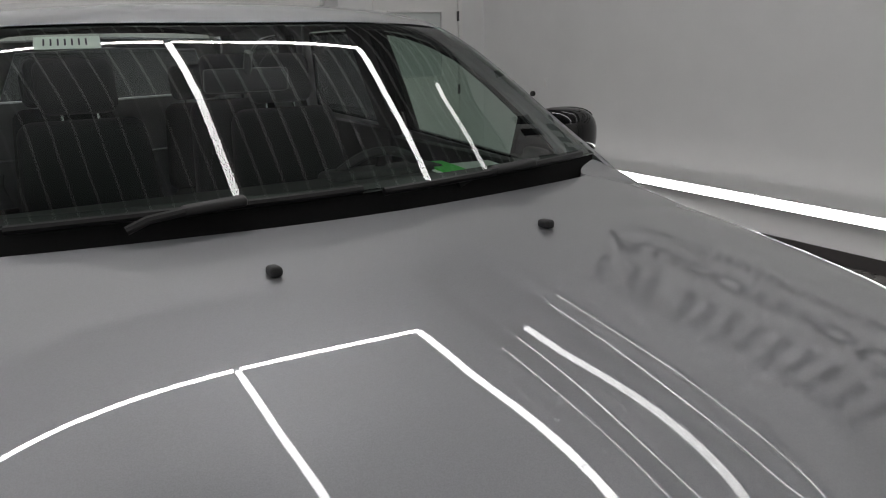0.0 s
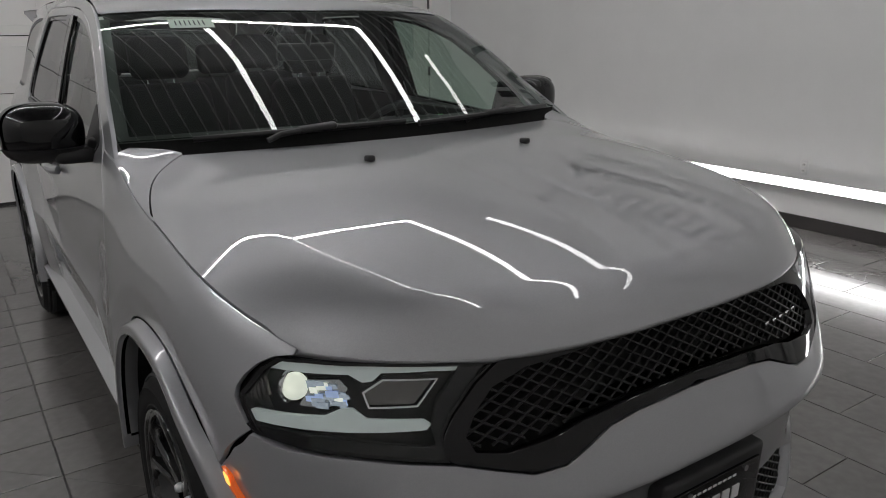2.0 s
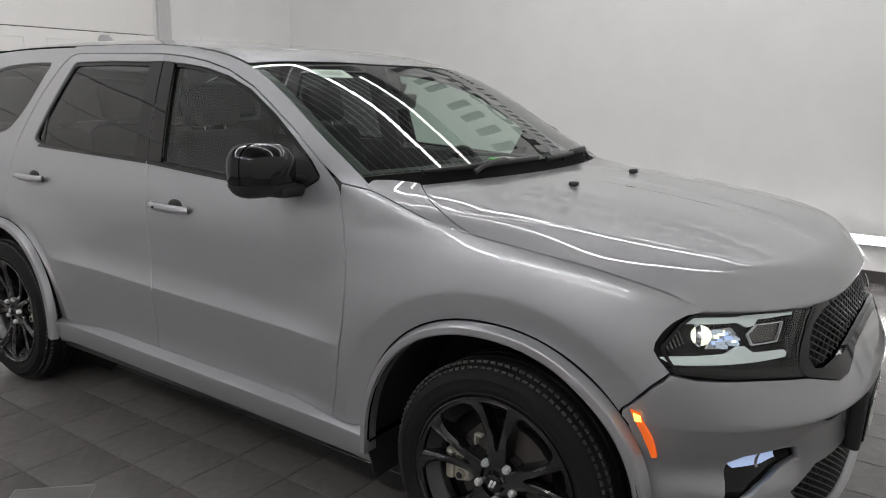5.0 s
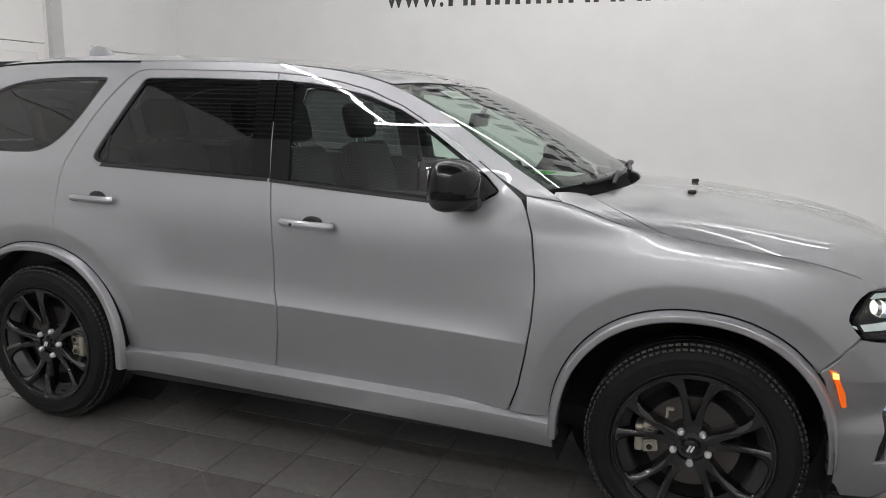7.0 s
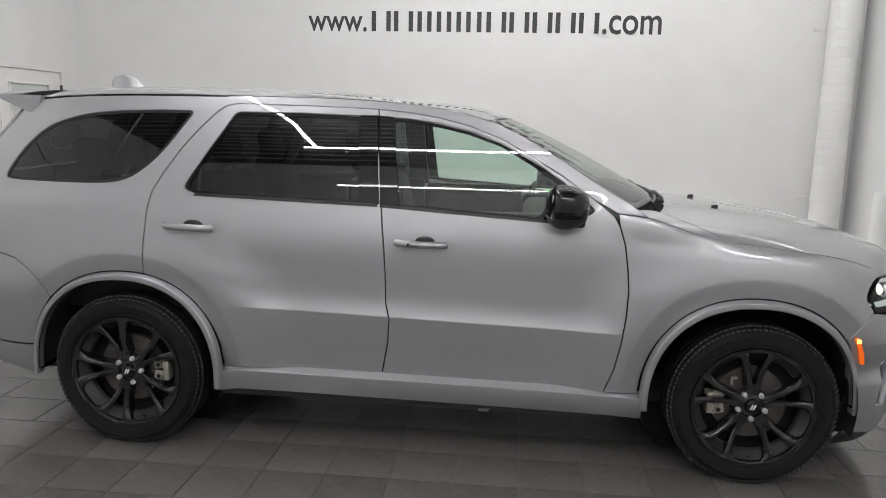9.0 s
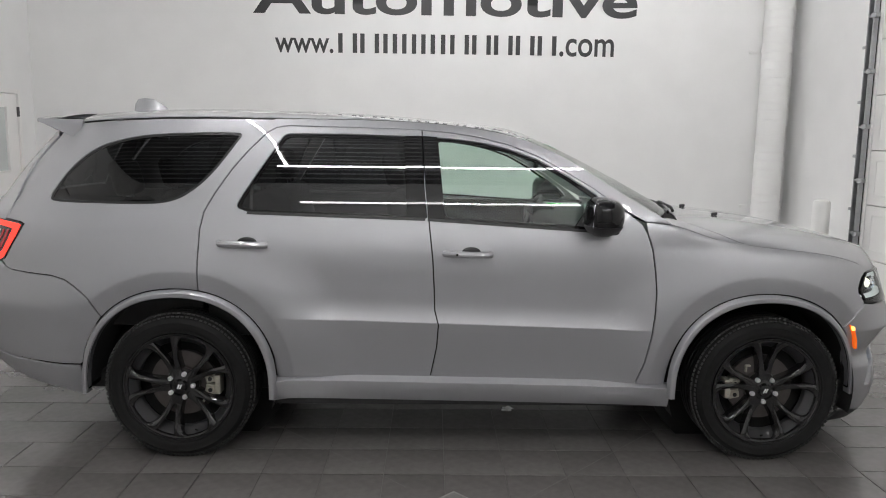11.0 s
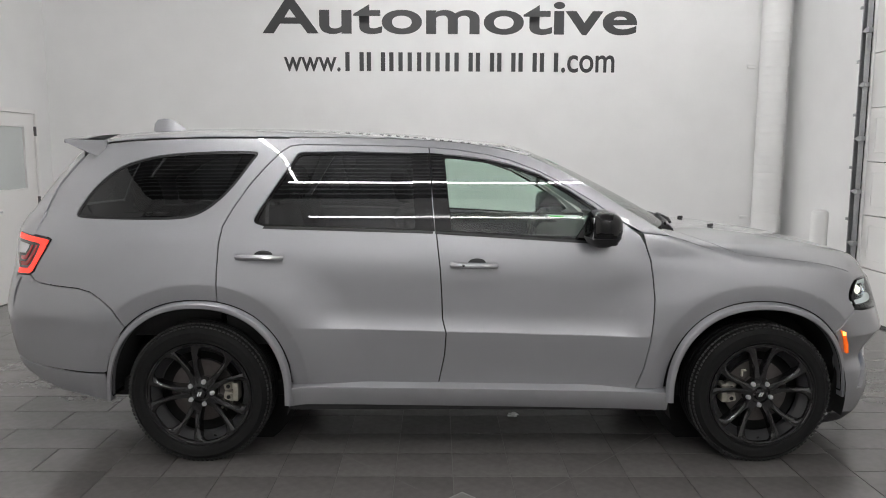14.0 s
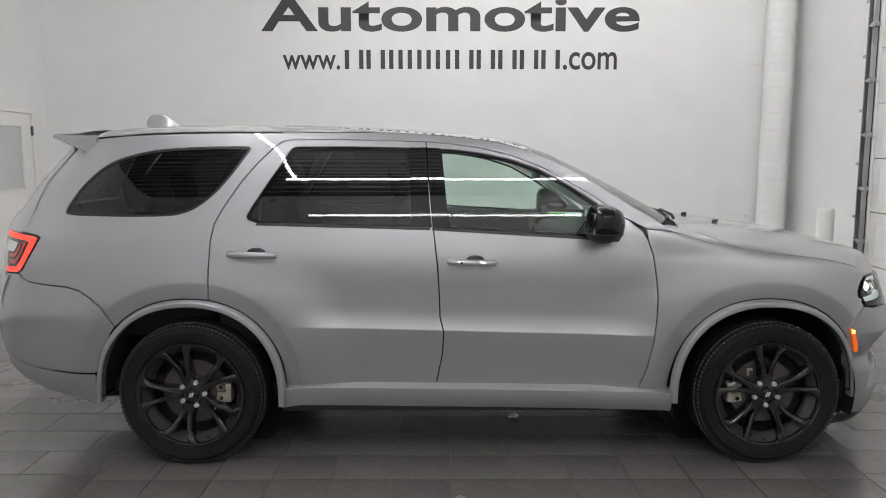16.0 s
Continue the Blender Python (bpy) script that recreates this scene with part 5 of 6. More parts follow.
def headlamp(s):
    lamp = new("headlamp")
    lamp.parent = car
    lamp["label"] = "lit headlamp in a smoked black housing behind a clear lens"
    f = lambda pts: [(s * y, z) for y, z in pts]
    out = [(-0.492, 0.985), (-0.577, 0.995), (-0.697, 1.002), (-0.795, 1.004), (-0.836, 1.002), (-0.860, 0.980), (-0.877, 0.954), (-0.896, 0.922), (-0.897, 0.902), (-0.893, 0.878), (-0.886, 0.852),
           (-0.83, 0.842), (-0.732, 0.835), (-0.610, 0.820), (-0.611, 0.867), (-0.587, 0.904), (-0.537, 0.954)]

    def lp(name, pts, mat, back, step=0.02, flange=0.0, label="", holes=()):
        return patch(name, front_poly(f(pts)), lambda ph, z: front_xyz(ph, z, back), mat, lamp, FRONT, step=step, flange=flange, asp=0.6, gap=0, label=label, holes=[front_poly(f(h)) for h in holes])
    lp("housing", inset(out, -0.004), SMOKED, -0.05, step=0.03, label="smoked black lamp housing")
    lp("outer_rim", out, BEZEL, -0.002, step=0.02, flange=0.05, holes=[inset(out, 0.005)], label="gloss black lamp rim")
    lp("lower_bezel", [(-0.608, 0.824), (-0.732, 0.838), (-0.83, 0.846), (-0.885, 0.850), (-0.895, 0.865), (-0.83, 0.866), (-0.73, 0.858), (-0.61, 0.846)], BEZEL, -0.004, flange=0.04)
    lp("inner_bezel", [(-0.50, 0.986), (-0.545, 0.992), (-0.575, 0.955), (-0.605, 0.925), (-0.622, 0.88), (-0.620, 0.842), (-0.608, 0.826), (-0.611, 0.867), (-0.587, 0.904), (-0.537, 0.954)], BEZEL, -0.012, flange=0.04)
    lp("light_blade", [(-0.520, 0.970), (-0.516, 0.982), (-0.60, 0.991), (-0.69, 0.995), (-0.728, 0.990), (-0.80, 0.993), (-0.825, 0.992), (-0.850, 0.978), (-0.802, 0.976), (-0.735, 0.976), (-0.716, 0.962), (-0.700, 0.964), (-0.683, 0.978), (-0.60, 0.976)],
       DRL, -0.022, step=0.010, flange=0.014, label="glowing pale light blade")
    lp("light_blade", [(-0.628, 0.872), (-0.618, 0.882), (-0.628, 0.891), (-0.722, 0.896), (-0.740, 0.915), (-0.756, 0.915), (-0.786, 0.899), (-0.875, 0.893), (-0.893, 0.889), (-0.880, 0.872), (-0.76, 0.872)],
       DRL, -0.022, step=0.010, flange=0.014, label="glowing pale light blade")
    q = front_xyz(front_phi(s * 0.812, 0.945), 0.945, -0.040)
    bm = bmesh.new()
    bmesh.ops.create_uvsphere(bm, u_segments=20, v_segments=12, radius=0.027, matrix=pose(*q))
    part("projector", bm, LAMP_HOT, lamp, "bright projector lens")
    bm = bmesh.new()
    revolve(bm, [(0.0275, -0.020), (0.031, -0.016), (0.034, -0.008), (0.031, -0.006), (0.0285, -0.010)], 28, "z")
    bmesh.ops.transform(bm, matrix=Matrix.Translation(q) @ Vector((1, -s * 0.6, 0)).to_track_quat("Z", "Y").to_matrix().to_4x4(), verts=bm.verts)
    part("projector_ring", bm, CHROME, lamp)
    lp("reflector", [(-0.795, 0.958), (-0.745, 0.961), (-0.735, 0.945), (-0.748, 0.925), (-0.772, 0.908), (-0.812, 0.910), (-0.800, 0.930)], REFLECTOR, -0.040, step=0.010, flange=0.01, label="glinting reflector bowl")
    # glowing chips stand in for glints on the reflector, no lamps themselves
    rnd = random.Random(7)
    for k in range(26):
        y, z = -0.74 - 0.062 * rnd.random(), 0.913 + 0.042 * rnd.random()
        a, b, c = 0.004 + 0.006 * rnd.random(), 0.003 + 0.004 * rnd.random(), 0.004 * (rnd.random() - 0.5)
        lp("facet", [(y - a, z - b + c), (y + a, z - b), (y + a + c, z + b), (y - a + c, z + b - c)], (LAMP_BLUE, LAMP_BLUE, FOG, LAMP_HOT)[k % 4] if k % 8 != 3 else LAMP_BLUE, -0.034 + 0.003 * rnd.random(), step=0.02)
    for k in range(6):
        y = -0.852 - 0.006 * k
        lp("side_rib", [(y, 0.925 - 0.004 * k), (y - 0.0025, 0.925 - 0.004 * k), (y - 0.0025, 0.958 - 0.007 * k), (y, 0.960 - 0.007 * k)], TURN_GLASS, -0.028, step=0.02, flange=0.006)
    turn = [(-0.714, 0.940), (-0.680, 0.961), (-0.590, 0.957), (-0.632, 0.914), (-0.710, 0.915)]
    lp("turn_lamp", turn, TURN_GLASS, -0.040, step=0.015, label="clear turn lamp")
    lp("turn_rim", inset(turn, -0.003), CHROME, -0.030, step=0.012, flange=0.012, holes=[turn])
    lp("lens", inset(out, 0.006), LENS, 0.002, step=0.03, label="clear lamp lens")


def plate():
    p = new("number_plate")
    p.parent = car
    p["label"] = "black dealer plate in a black bracket"
    x = front_xyz(0.0, 0.55)[0] + 0.045
    bm = box(bmesh.new(), (0.05, 0.36, 0.215), (x - 0.02, 0.035, 0.545), (0, 3, 0), bevel=0.012, segments=3)
    part("bracket", bm, PLASTIC, p)
    bm = box(bmesh.new(), (0.008, 0.31, 0.155), (x + 0.008, 0.035, 0.545), (0, 3, 0), bevel=0.003)
    part("plate_face", bm, GLOSS_BLACK, p, "glossy black plate")
    for count, w, h, dx, y0, gap, z in ((6, 0.026, 0.034, 0.0135, -0.075, 0.036, 0.555), (10, 0.014, 0.016, 0.0125, -0.065, 0.019, 0.522), (9, 0.012, 0.006, 0.0145, -0.05, 0.018, 0.602), (6, 0.013, 0.013, 0.0115, -0.02, 0.018, 0.488)):
        for k in range(count):
            bm = box(bmesh.new(), (0.003, w, h), (x + dx, y0 + gap * k, z), (0, 3, 0))
            part("plate_bar", bm, PLATE_INK, p, smooth=False)
    for dy in (-0.10, 0.10):
        bm = tube(bmesh.new(), (x + 0.01, 0.035 + dy, 0.607), (x + 0.018, 0.035 + dy, 0.607), 0.008, 12)
        part("screw", bm, CHROME, p)


bumper()
grille()
headlamp(1)
headlamp(-1)
plate()


# ---------------------------------------------------------------- the tail
def rear_end():
    rp = lambda pts: [(math.copysign(math.asin(min(1.0, abs(y) / flank(X_TAIL, z)) ** (N_TAIL / 2)), y), z) for y, z in resample(pts, 0.04)]
    R = (-1, 0, 0.1)
    gate = mirrored([(0.0, 1.70), (-0.58, 1.68), (-0.70, 1.42), (-0.78, 1.25), (-0.74, 0.98), (0.0, 0.96)])
    rg = mirrored([(0.0, 1.64), (-0.50, 1.62), (-0.62, 1.34), (0.0, 1.32)])
    tg = patch("tailgate", rp(gate), rear_xyz, PAINT, car, R, step=0.05, holes=[rp(rg)])
    patch("rear_window", rp(rg), rear_xyz, PRIVACY, tg, R, step=0.06, flange=0, lift=-0.005, label="dark rear window")
    edge = [(side_xyz(x, z)[1], z) for x, z in ((-2.20, 1.66), (-2.28, 1.57), (-2.40, 1.42), (-2.49, 1.29), (-2.50, 1.24))]
    for s in (1, -1):
        patch("corner_pillar", rp([(s * y, z) for y, z in [(-0.56, 1.70)] + edge + [(-0.78, 1.25), (-0.70, 1.42), (-0.58, 1.68)]]), rear_xyz, PAINT, car, R, step=0.04)
    for s in (1, -1):
        pts = [(-2.455, 1.016), (-2.42, 0.995), (-2.385, 0.979), (-2.28, 0.968), (-2.15, 0.960), (-2.08, 0.943), (-2.02, 0.905), (-1.96, 0.853), (-1.902, 0.752)]
        lip = [q for q in arch_ring(RC, 0.0, 90, 180, 40) if q[0] < -1.905 and q[1] > 0.50]
        pts += lip + [(-2.03, 0.498), (-2.40, 0.512), (-2.62, 0.540), (-2.69, 0.70), (-2.66, 0.90), (-2.56, 1.01)]
        patch("rear_bumper_side", pts, side_xyz, PAINT, car, OUT, step=0.03, side=s, lift=0.003)
        low = [(-2.03, 0.492), (-2.40, 0.506), (-2.62, 0.534), (-2.58, 0.470), (-2.47, 0.415), (-2.30, 0.378), (-2.14, 0.362), (-2.05, 0.332), (-2.01, 0.332), (-2.02, 0.42)]
        patch("rear_bumper_skirt", low, side_xyz, PAINT, car, OUT, step=0.03, side=s, lift=0.004)
        patch("mud_flap", [(1.985, 0.30), (2.015, 0.30), (2.0, 0.215), (1.975, 0.21)], side_xyz, PLASTIC, car, OUT, step=0.03, side=s, lift=-0.03, label="black mud flap")
    patch("rear_bumper", rp(mirrored([(0.0, 0.955)] + [(side_xyz(x, z)[1], z) for x, z in ((-2.50, 1.0), (-2.56, 0.90), (-2.57, 0.70), (-2.48, 0.535), (-2.44, 0.462), (-2.36, 0.41))] + [(0.0, 0.38)])), rear_xyz, PAINT, car, R, step=0.05)
    # spoiler
    def sp(k, v):
        """Its upper face, from the roof's rear edge to its own."""
        x = -2.17 - (0.13 - 0.03 * k * k) * v
        z = (1.788 - 0.035 * abs(k) ** 3) * (1 - v) + (1.778 - 0.030 * abs(k) ** 3) * v
        return (x, (0.66 + 0.06 * v) * k, z)

    def under(k, v):
        x, y, z = sp(k, 1.0)
        return (x + 0.004 + 0.09 * v, y * (1 - 0.05 * v), z - 0.016 - 0.050 * v)
    sheet("spoiler", sp, span(-1, 1, 31), span(0, 1, 8), PAINT, car, (0, 0, 1), "silver roof spoiler")
    sheet("spoiler_underside", under, span(-1, 1, 31), [0, 0.5, 1.0], GLOSS_BLACK, car, (-0.4, 0, -1), "black underside of the spoiler")
    sheet("spoiler_edge", lambda k, v: (lambda q: (q[0] - 0.003 * math.sin(math.pi * v), q[1], q[2] - 0.020 * v))(sp(k, 1.0)), span(-1, 1, 31), [0, 0.5, 1.0], PAINT, car, (-1, 0, 0))
    for s in (1, -1):
        a, b, c, d = sp(s, 0.0), sp(s, 1), under(s, 0.0), under(s, 1.0)
        a, d = (-2.06, s * 0.675, 1.745), (-2.08, s * 0.675, 1.640)
        bm = bmesh.new()
        rim = [bm.verts.new(q) for q in (a, b, c, d)]
        back = [bm.verts.new((q[0], q[1] - s * 0.03, q[2])) for q in (a, b, c, d)]
        bm.faces.new(rim)
        bm.faces.new(back[::-1])
        for i in range(4):
            bm.faces.new((rim[i], rim[(i + 1) % 4], back[(i + 1) % 4], back[i]))
        part("spoiler_end", bm, PAINT, car)
    # aerial fin
    bm = bmesh.new()
    z0 = spine(-1.93) - 0.006
    prof = [(-2.05, 0.0), (-2.045, 0.050), (-2.025, 0.078), (-1.985, 0.085), (-1.93, 0.078), (-1.88, 0.050), (-1.84, 0.014), (-1.815, 0.0)]
    rows = []
    for x, h in prof:
        w = 0.034 * min(1.0, 0.35 + 8 * min(x + 2.05, -1.815 - x))
        rows.append([bm.verts.new((x, w * a, z0 + h * b)) for a, b in ((-1, 0), (-0.7, 0.5), (-0.25, 0.95), (0, 1), (0.25, 0.95), (0.7, 0.5), (1, 0))])
    for a, b in zip(rows, rows[1:]):
        for i in range(6):
            bm.faces.new((a[i], a[i + 1], b[i + 1], b[i]))
    bm.faces.new(rows[0])
    bm.faces.new(rows[-1][::-1])
    part("aerial_fin", bm, PAINT, car, "silver shark fin aerial")


rear_end()


# ---------------------------------------------------------------- wheels
def wheel(turn, brake):
    """A wheel seen from the right; turn is the angle of the first pair of spokes, brake that of the caliper."""
    w = new("wheel")
    w.parent = car
    w["label"] = "black five twin-spoke alloy wheel with a road tyre"
    bm = bmesh.new()
    prof = [(0.276, -0.020), (0.282, -0.006), (0.289, 0.000), (0.293, 0.0035), (0.297, 0.0015), (0.306, 0.006), (0.318, 0.008), (0.336, 0.006), (0.341, 0.008), (0.345, 0.004), (0.356, -0.003), (0.3665, -0.018), (0.376, -0.036), (0.3835, -0.055)]
    groove = [(0.385, -0.060), (0.385, -0.083), (0.377, -0.085), (0.377, -0.095), (0.386, -0.097), (0.386, -0.127), (0.378, -0.129), (0.378, -0.139),
              (0.386, -0.141), (0.386, -0.170), (0.377, -0.172), (0.377, -0.182), (0.385, -0.184), (0.385, -0.205)]
    back = [(0.376, -0.232), (0.356, -0.262), (0.33, -0.268), (0.284, -0.255), (0.276, -0.235)]
    revolve(bm, [(r, -h) for r, h in prof + groove + back], 120)
    part("tyre", bm, RUBBER, w, "black road tyre with grooved tread")
    # shoulder blocks, each with a small step; their colour is paler as if lit
    bm = bmesh.new()
    cube = [(x, y, z) for x in (-0.5, 0.5) for y in (-0.5, 0.5) for z in (-0.5, 0.5)]
    for i in range(96):
        a = 2 * math.pi * i / 96
        for r, h, sz, tilt in ((0.3645, 0.022, (0.008, 0.022, 0.0150), 42), (0.3795, 0.048, (0.008, 0.036, 0.0170), 20)):
            m = Matrix.Rotation(-a, 4, "Y") @ pose(r, h, 0, 0, 0, tilt - 2) @ pose(0, 0, 0, 10, 0, 0) @ Matrix.Diagonal((*sz, 1))
            vs = [bm.verts.new(m @ Vector(c)) for c in cube]
            for q in ((0, 1, 3, 2), (4, 6, 7, 5), (0, 4, 5, 1), (2, 3, 7, 6), (0, 2, 6, 4), (1, 5, 7, 3)):
                bm.faces.new([vs[j] for j in q])
    part("tread", bm, TREAD_LIT, w, smooth=False)["kind"] = "stuff"
    bm = bmesh.new()
    revolve(bm, [(0.282, 0.012), (0.2865, 0.003), (0.283, -0.004), (0.277, -0.003), (0.274, 0.002), (0.265, 0.004), (0.2625, 0.012), (0.261, 0.030), (0.256, 0.10), (0.245, 0.215), (0.255, 0.24)], 90)
    part("rim", bm, RIM_BLACK, w, "gloss black alloy rim")
    bm = bmesh.new()
    revolve(bm, [(0.2635, 0.012), (0.262, 0.018), (0.232, 0.052), (0.228, 0.060), (0.2265, 0.085), (0.232, 0.088)], 80)
    part("rim_pocket", bm, POCKET, w, "dark sloping inner face of the rim")
    R = 0.275
    slot = curve((0.0, 0.0), (0.36, 0.0), (0.40, 2.2), (0.50, 4.2), (0.70, 7.4), (0.90, 9.6), (1.0, 10.2))
    outer = curve((0.18, 34.0), (0.26, 27.0), (0.36, 20.5), (0.46, 17.2), (0.60, 15.6), (0.76, 16.2), (0.86, 18.2), (0.93, 21.5), (0.97, 27.0), (1.0, 33.0))
    depth = curve((0.18, 0.026), (0.34, 0.030), (0.55, 0.022), (0.80, 0.010), (0.95, 0.004), (1.0, 0.004))
    for k in range(5):
        bm = bmesh.new()
        for sgn in (-1, 1):
            rows = []
            for t in (0.20, 0.26, 0.32, 0.36, 0.40, 0.45, 0.52, 0.60, 0.68, 0.76, 0.83, 0.89, 0.93, 0.965, 1.0):
                a0, a1 = slot(t), outer(t)
                row = []
                cham = min(1.6, (a1 - a0) * 0.2)
                for a, dy, dr in ((a0, 0.050, 0), (a0, 0.005, 0), (a0 + cham * (a0 > 0), 0.0, 0), ((a0 + a1) / 2, -0.0015, 0), (a1 - cham * 1.3, 0.002, 0), (a1, 0.010, 0), (a1 + 1.5, 0.055, 0)):
                    g = radians(turn + 72 * k + sgn * a)
                    row.append(bm.verts.new((R * t * math.cos(g), depth(t) + dy, R * t * math.sin(g))))
                rows.append(row)
            for a, b in zip(rows, rows[1:]):
                for i in range(6):
                    bm.faces.new((a[i], a[i + 1], b[i + 1], b[i]))
        part("twin_spoke", bm, RIM_BLACK, w)
    bm = bmesh.new()
    revolve(bm, [(0.0, 0.020), (0.030, 0.020), (0.033, 0.024), (0.036, 0.030), (0.052, 0.034), (0.076, 0.036), (0.082, 0.05), (0.085, 0.09)], 40)
    part("hub", bm, RIM_BLACK, w)
    bm = bmesh.new()
    revolve(bm, [(0.0, 0.010), (0.022, 0.011), (0.029, 0.015), (0.031, 0.022)], 32)
    cap = part("centre_cap", bm, GLOSS_BLACK, w)
    bm = bmesh.new()
    for dx in (-0.006, 0.006):
        box(bm, (0.007, 0.002, 0.026), (dx, 0.0095, 0), (0, 24, 0))
    part("cap_bars", bm, PLATE_INK, cap, "two slanted pale bars", smooth=False)
    for k in range(5):
        a = radians(turn + 36 + 72 * k)
        at = (0.064 * math.cos(a), 0.018, 0.064 * math.sin(a))
        bm = bmesh.new()
        revolve(bm, [(0.0, -0.004), (0.008, -0.003), (0.0115, 0.002), (0.013, 0.008), (0.013, 0.030)], 12, at=at)
        part("wheel_nut", bm, NUT, w, "bright wheel nut")
    g = radians(turn + 36 + 72 * 2)
    bm = tube(bmesh.new(), (0.255 * math.cos(g), 0.035, 0.255 * math.sin(g)), (0.242 * math.cos(g), 0.012, 0.242 * math.sin(g)), 0.0045, 10)
    part("valve", bm, RUBBER, w)
    bm = bmesh.new()
    revolve(bm, [(0.09, 0.085), (0.172, 0.085), (0.172, 0.115), (0.09, 0.115)], 56, closed=True)
    revolve(bm, [(0.0, 0.07), (0.085, 0.07), (0.09, 0.10)], 40)
    part("brake_disc", bm, STEEL, w, "steel brake disc")
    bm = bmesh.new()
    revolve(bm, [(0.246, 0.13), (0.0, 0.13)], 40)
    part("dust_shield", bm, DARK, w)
    # caliper: two pistons on a bridge, with a spring clip
    bm = bmesh.new()
    for a, r, sz in ((10, 0.150, (0.060, 0.05, 0.050)), (-13, 0.150, (0.060, 0.05, 0.052)), (-2, 0.186, (0.030, 0.075, 0.105))):
        m = Matrix.Rotation(-radians(brake + a), 4, "Y") @ pose(r, 0.082, 0) @ Matrix.Diagonal((*sz, 1))
        q = bmesh.ops.create_cube(bm, size=1, matrix=m)
    bmesh.ops.bevel(bm, geom=list(bm.edges), offset=0.009, segments=2, affect="EDGES", profile=0.5)
    for a in (10, -13):
        c, s = math.cos(radians(brake + a)), math.sin(radians(brake + a))
        tube(bm, (0.150 * c, 0.046, 0.150 * s), (0.150 * c, 0.060, 0.150 * s), 0.017, 18, 0.019)
    cal = part("brake_caliper", bm, CALIPER, w, "raw metal brake caliper")
    for a in (10, -13):
        c, s = math.cos(radians(brake + a)), math.sin(radians(brake + a))
        bm = tube(bmesh.new(), (0.150 * c, 0.044, 0.150 * s), (0.150 * c, 0.047, 0.150 * s), 0.011, 16)
        part("piston_face", bm, DARK, cal, smooth=False)
    c, s = math.cos(radians(brake - 52)), math.sin(radians(brake - 52))
    bm = bmesh.new()
    box(bm, (0.010, 0.02, 0.036), (0.140 * c, 0.06, 0.140 * s), bevel=0.003)
    box(bm, (0.026, 0.02, 0.010), (0.140 * c + 0.010, 0.06, 0.140 * s + 0.016), bevel=0.003)
    part("spring_clip", bm, CALIPER, w, "small bright brake spring clip")
    return w


TRACK_Y = 0.950
front_wheel = wheel(90, 183)
front_wheel.matrix_basis = pose(AXLE, -TRACK_Y, TYRE_R)
rear_wheel = wheel(108, 2)
rear_wheel.matrix_basis = pose(-AXLE, -TRACK_Y, TYRE_R)
copy_thing(front_wheel, pose(AXLE, TRACK_Y, TYRE_R, 0, 0, 180))
copy_thing(rear_wheel, pose(-AXLE, TRACK_Y, TYRE_R, 0, 0, 180))


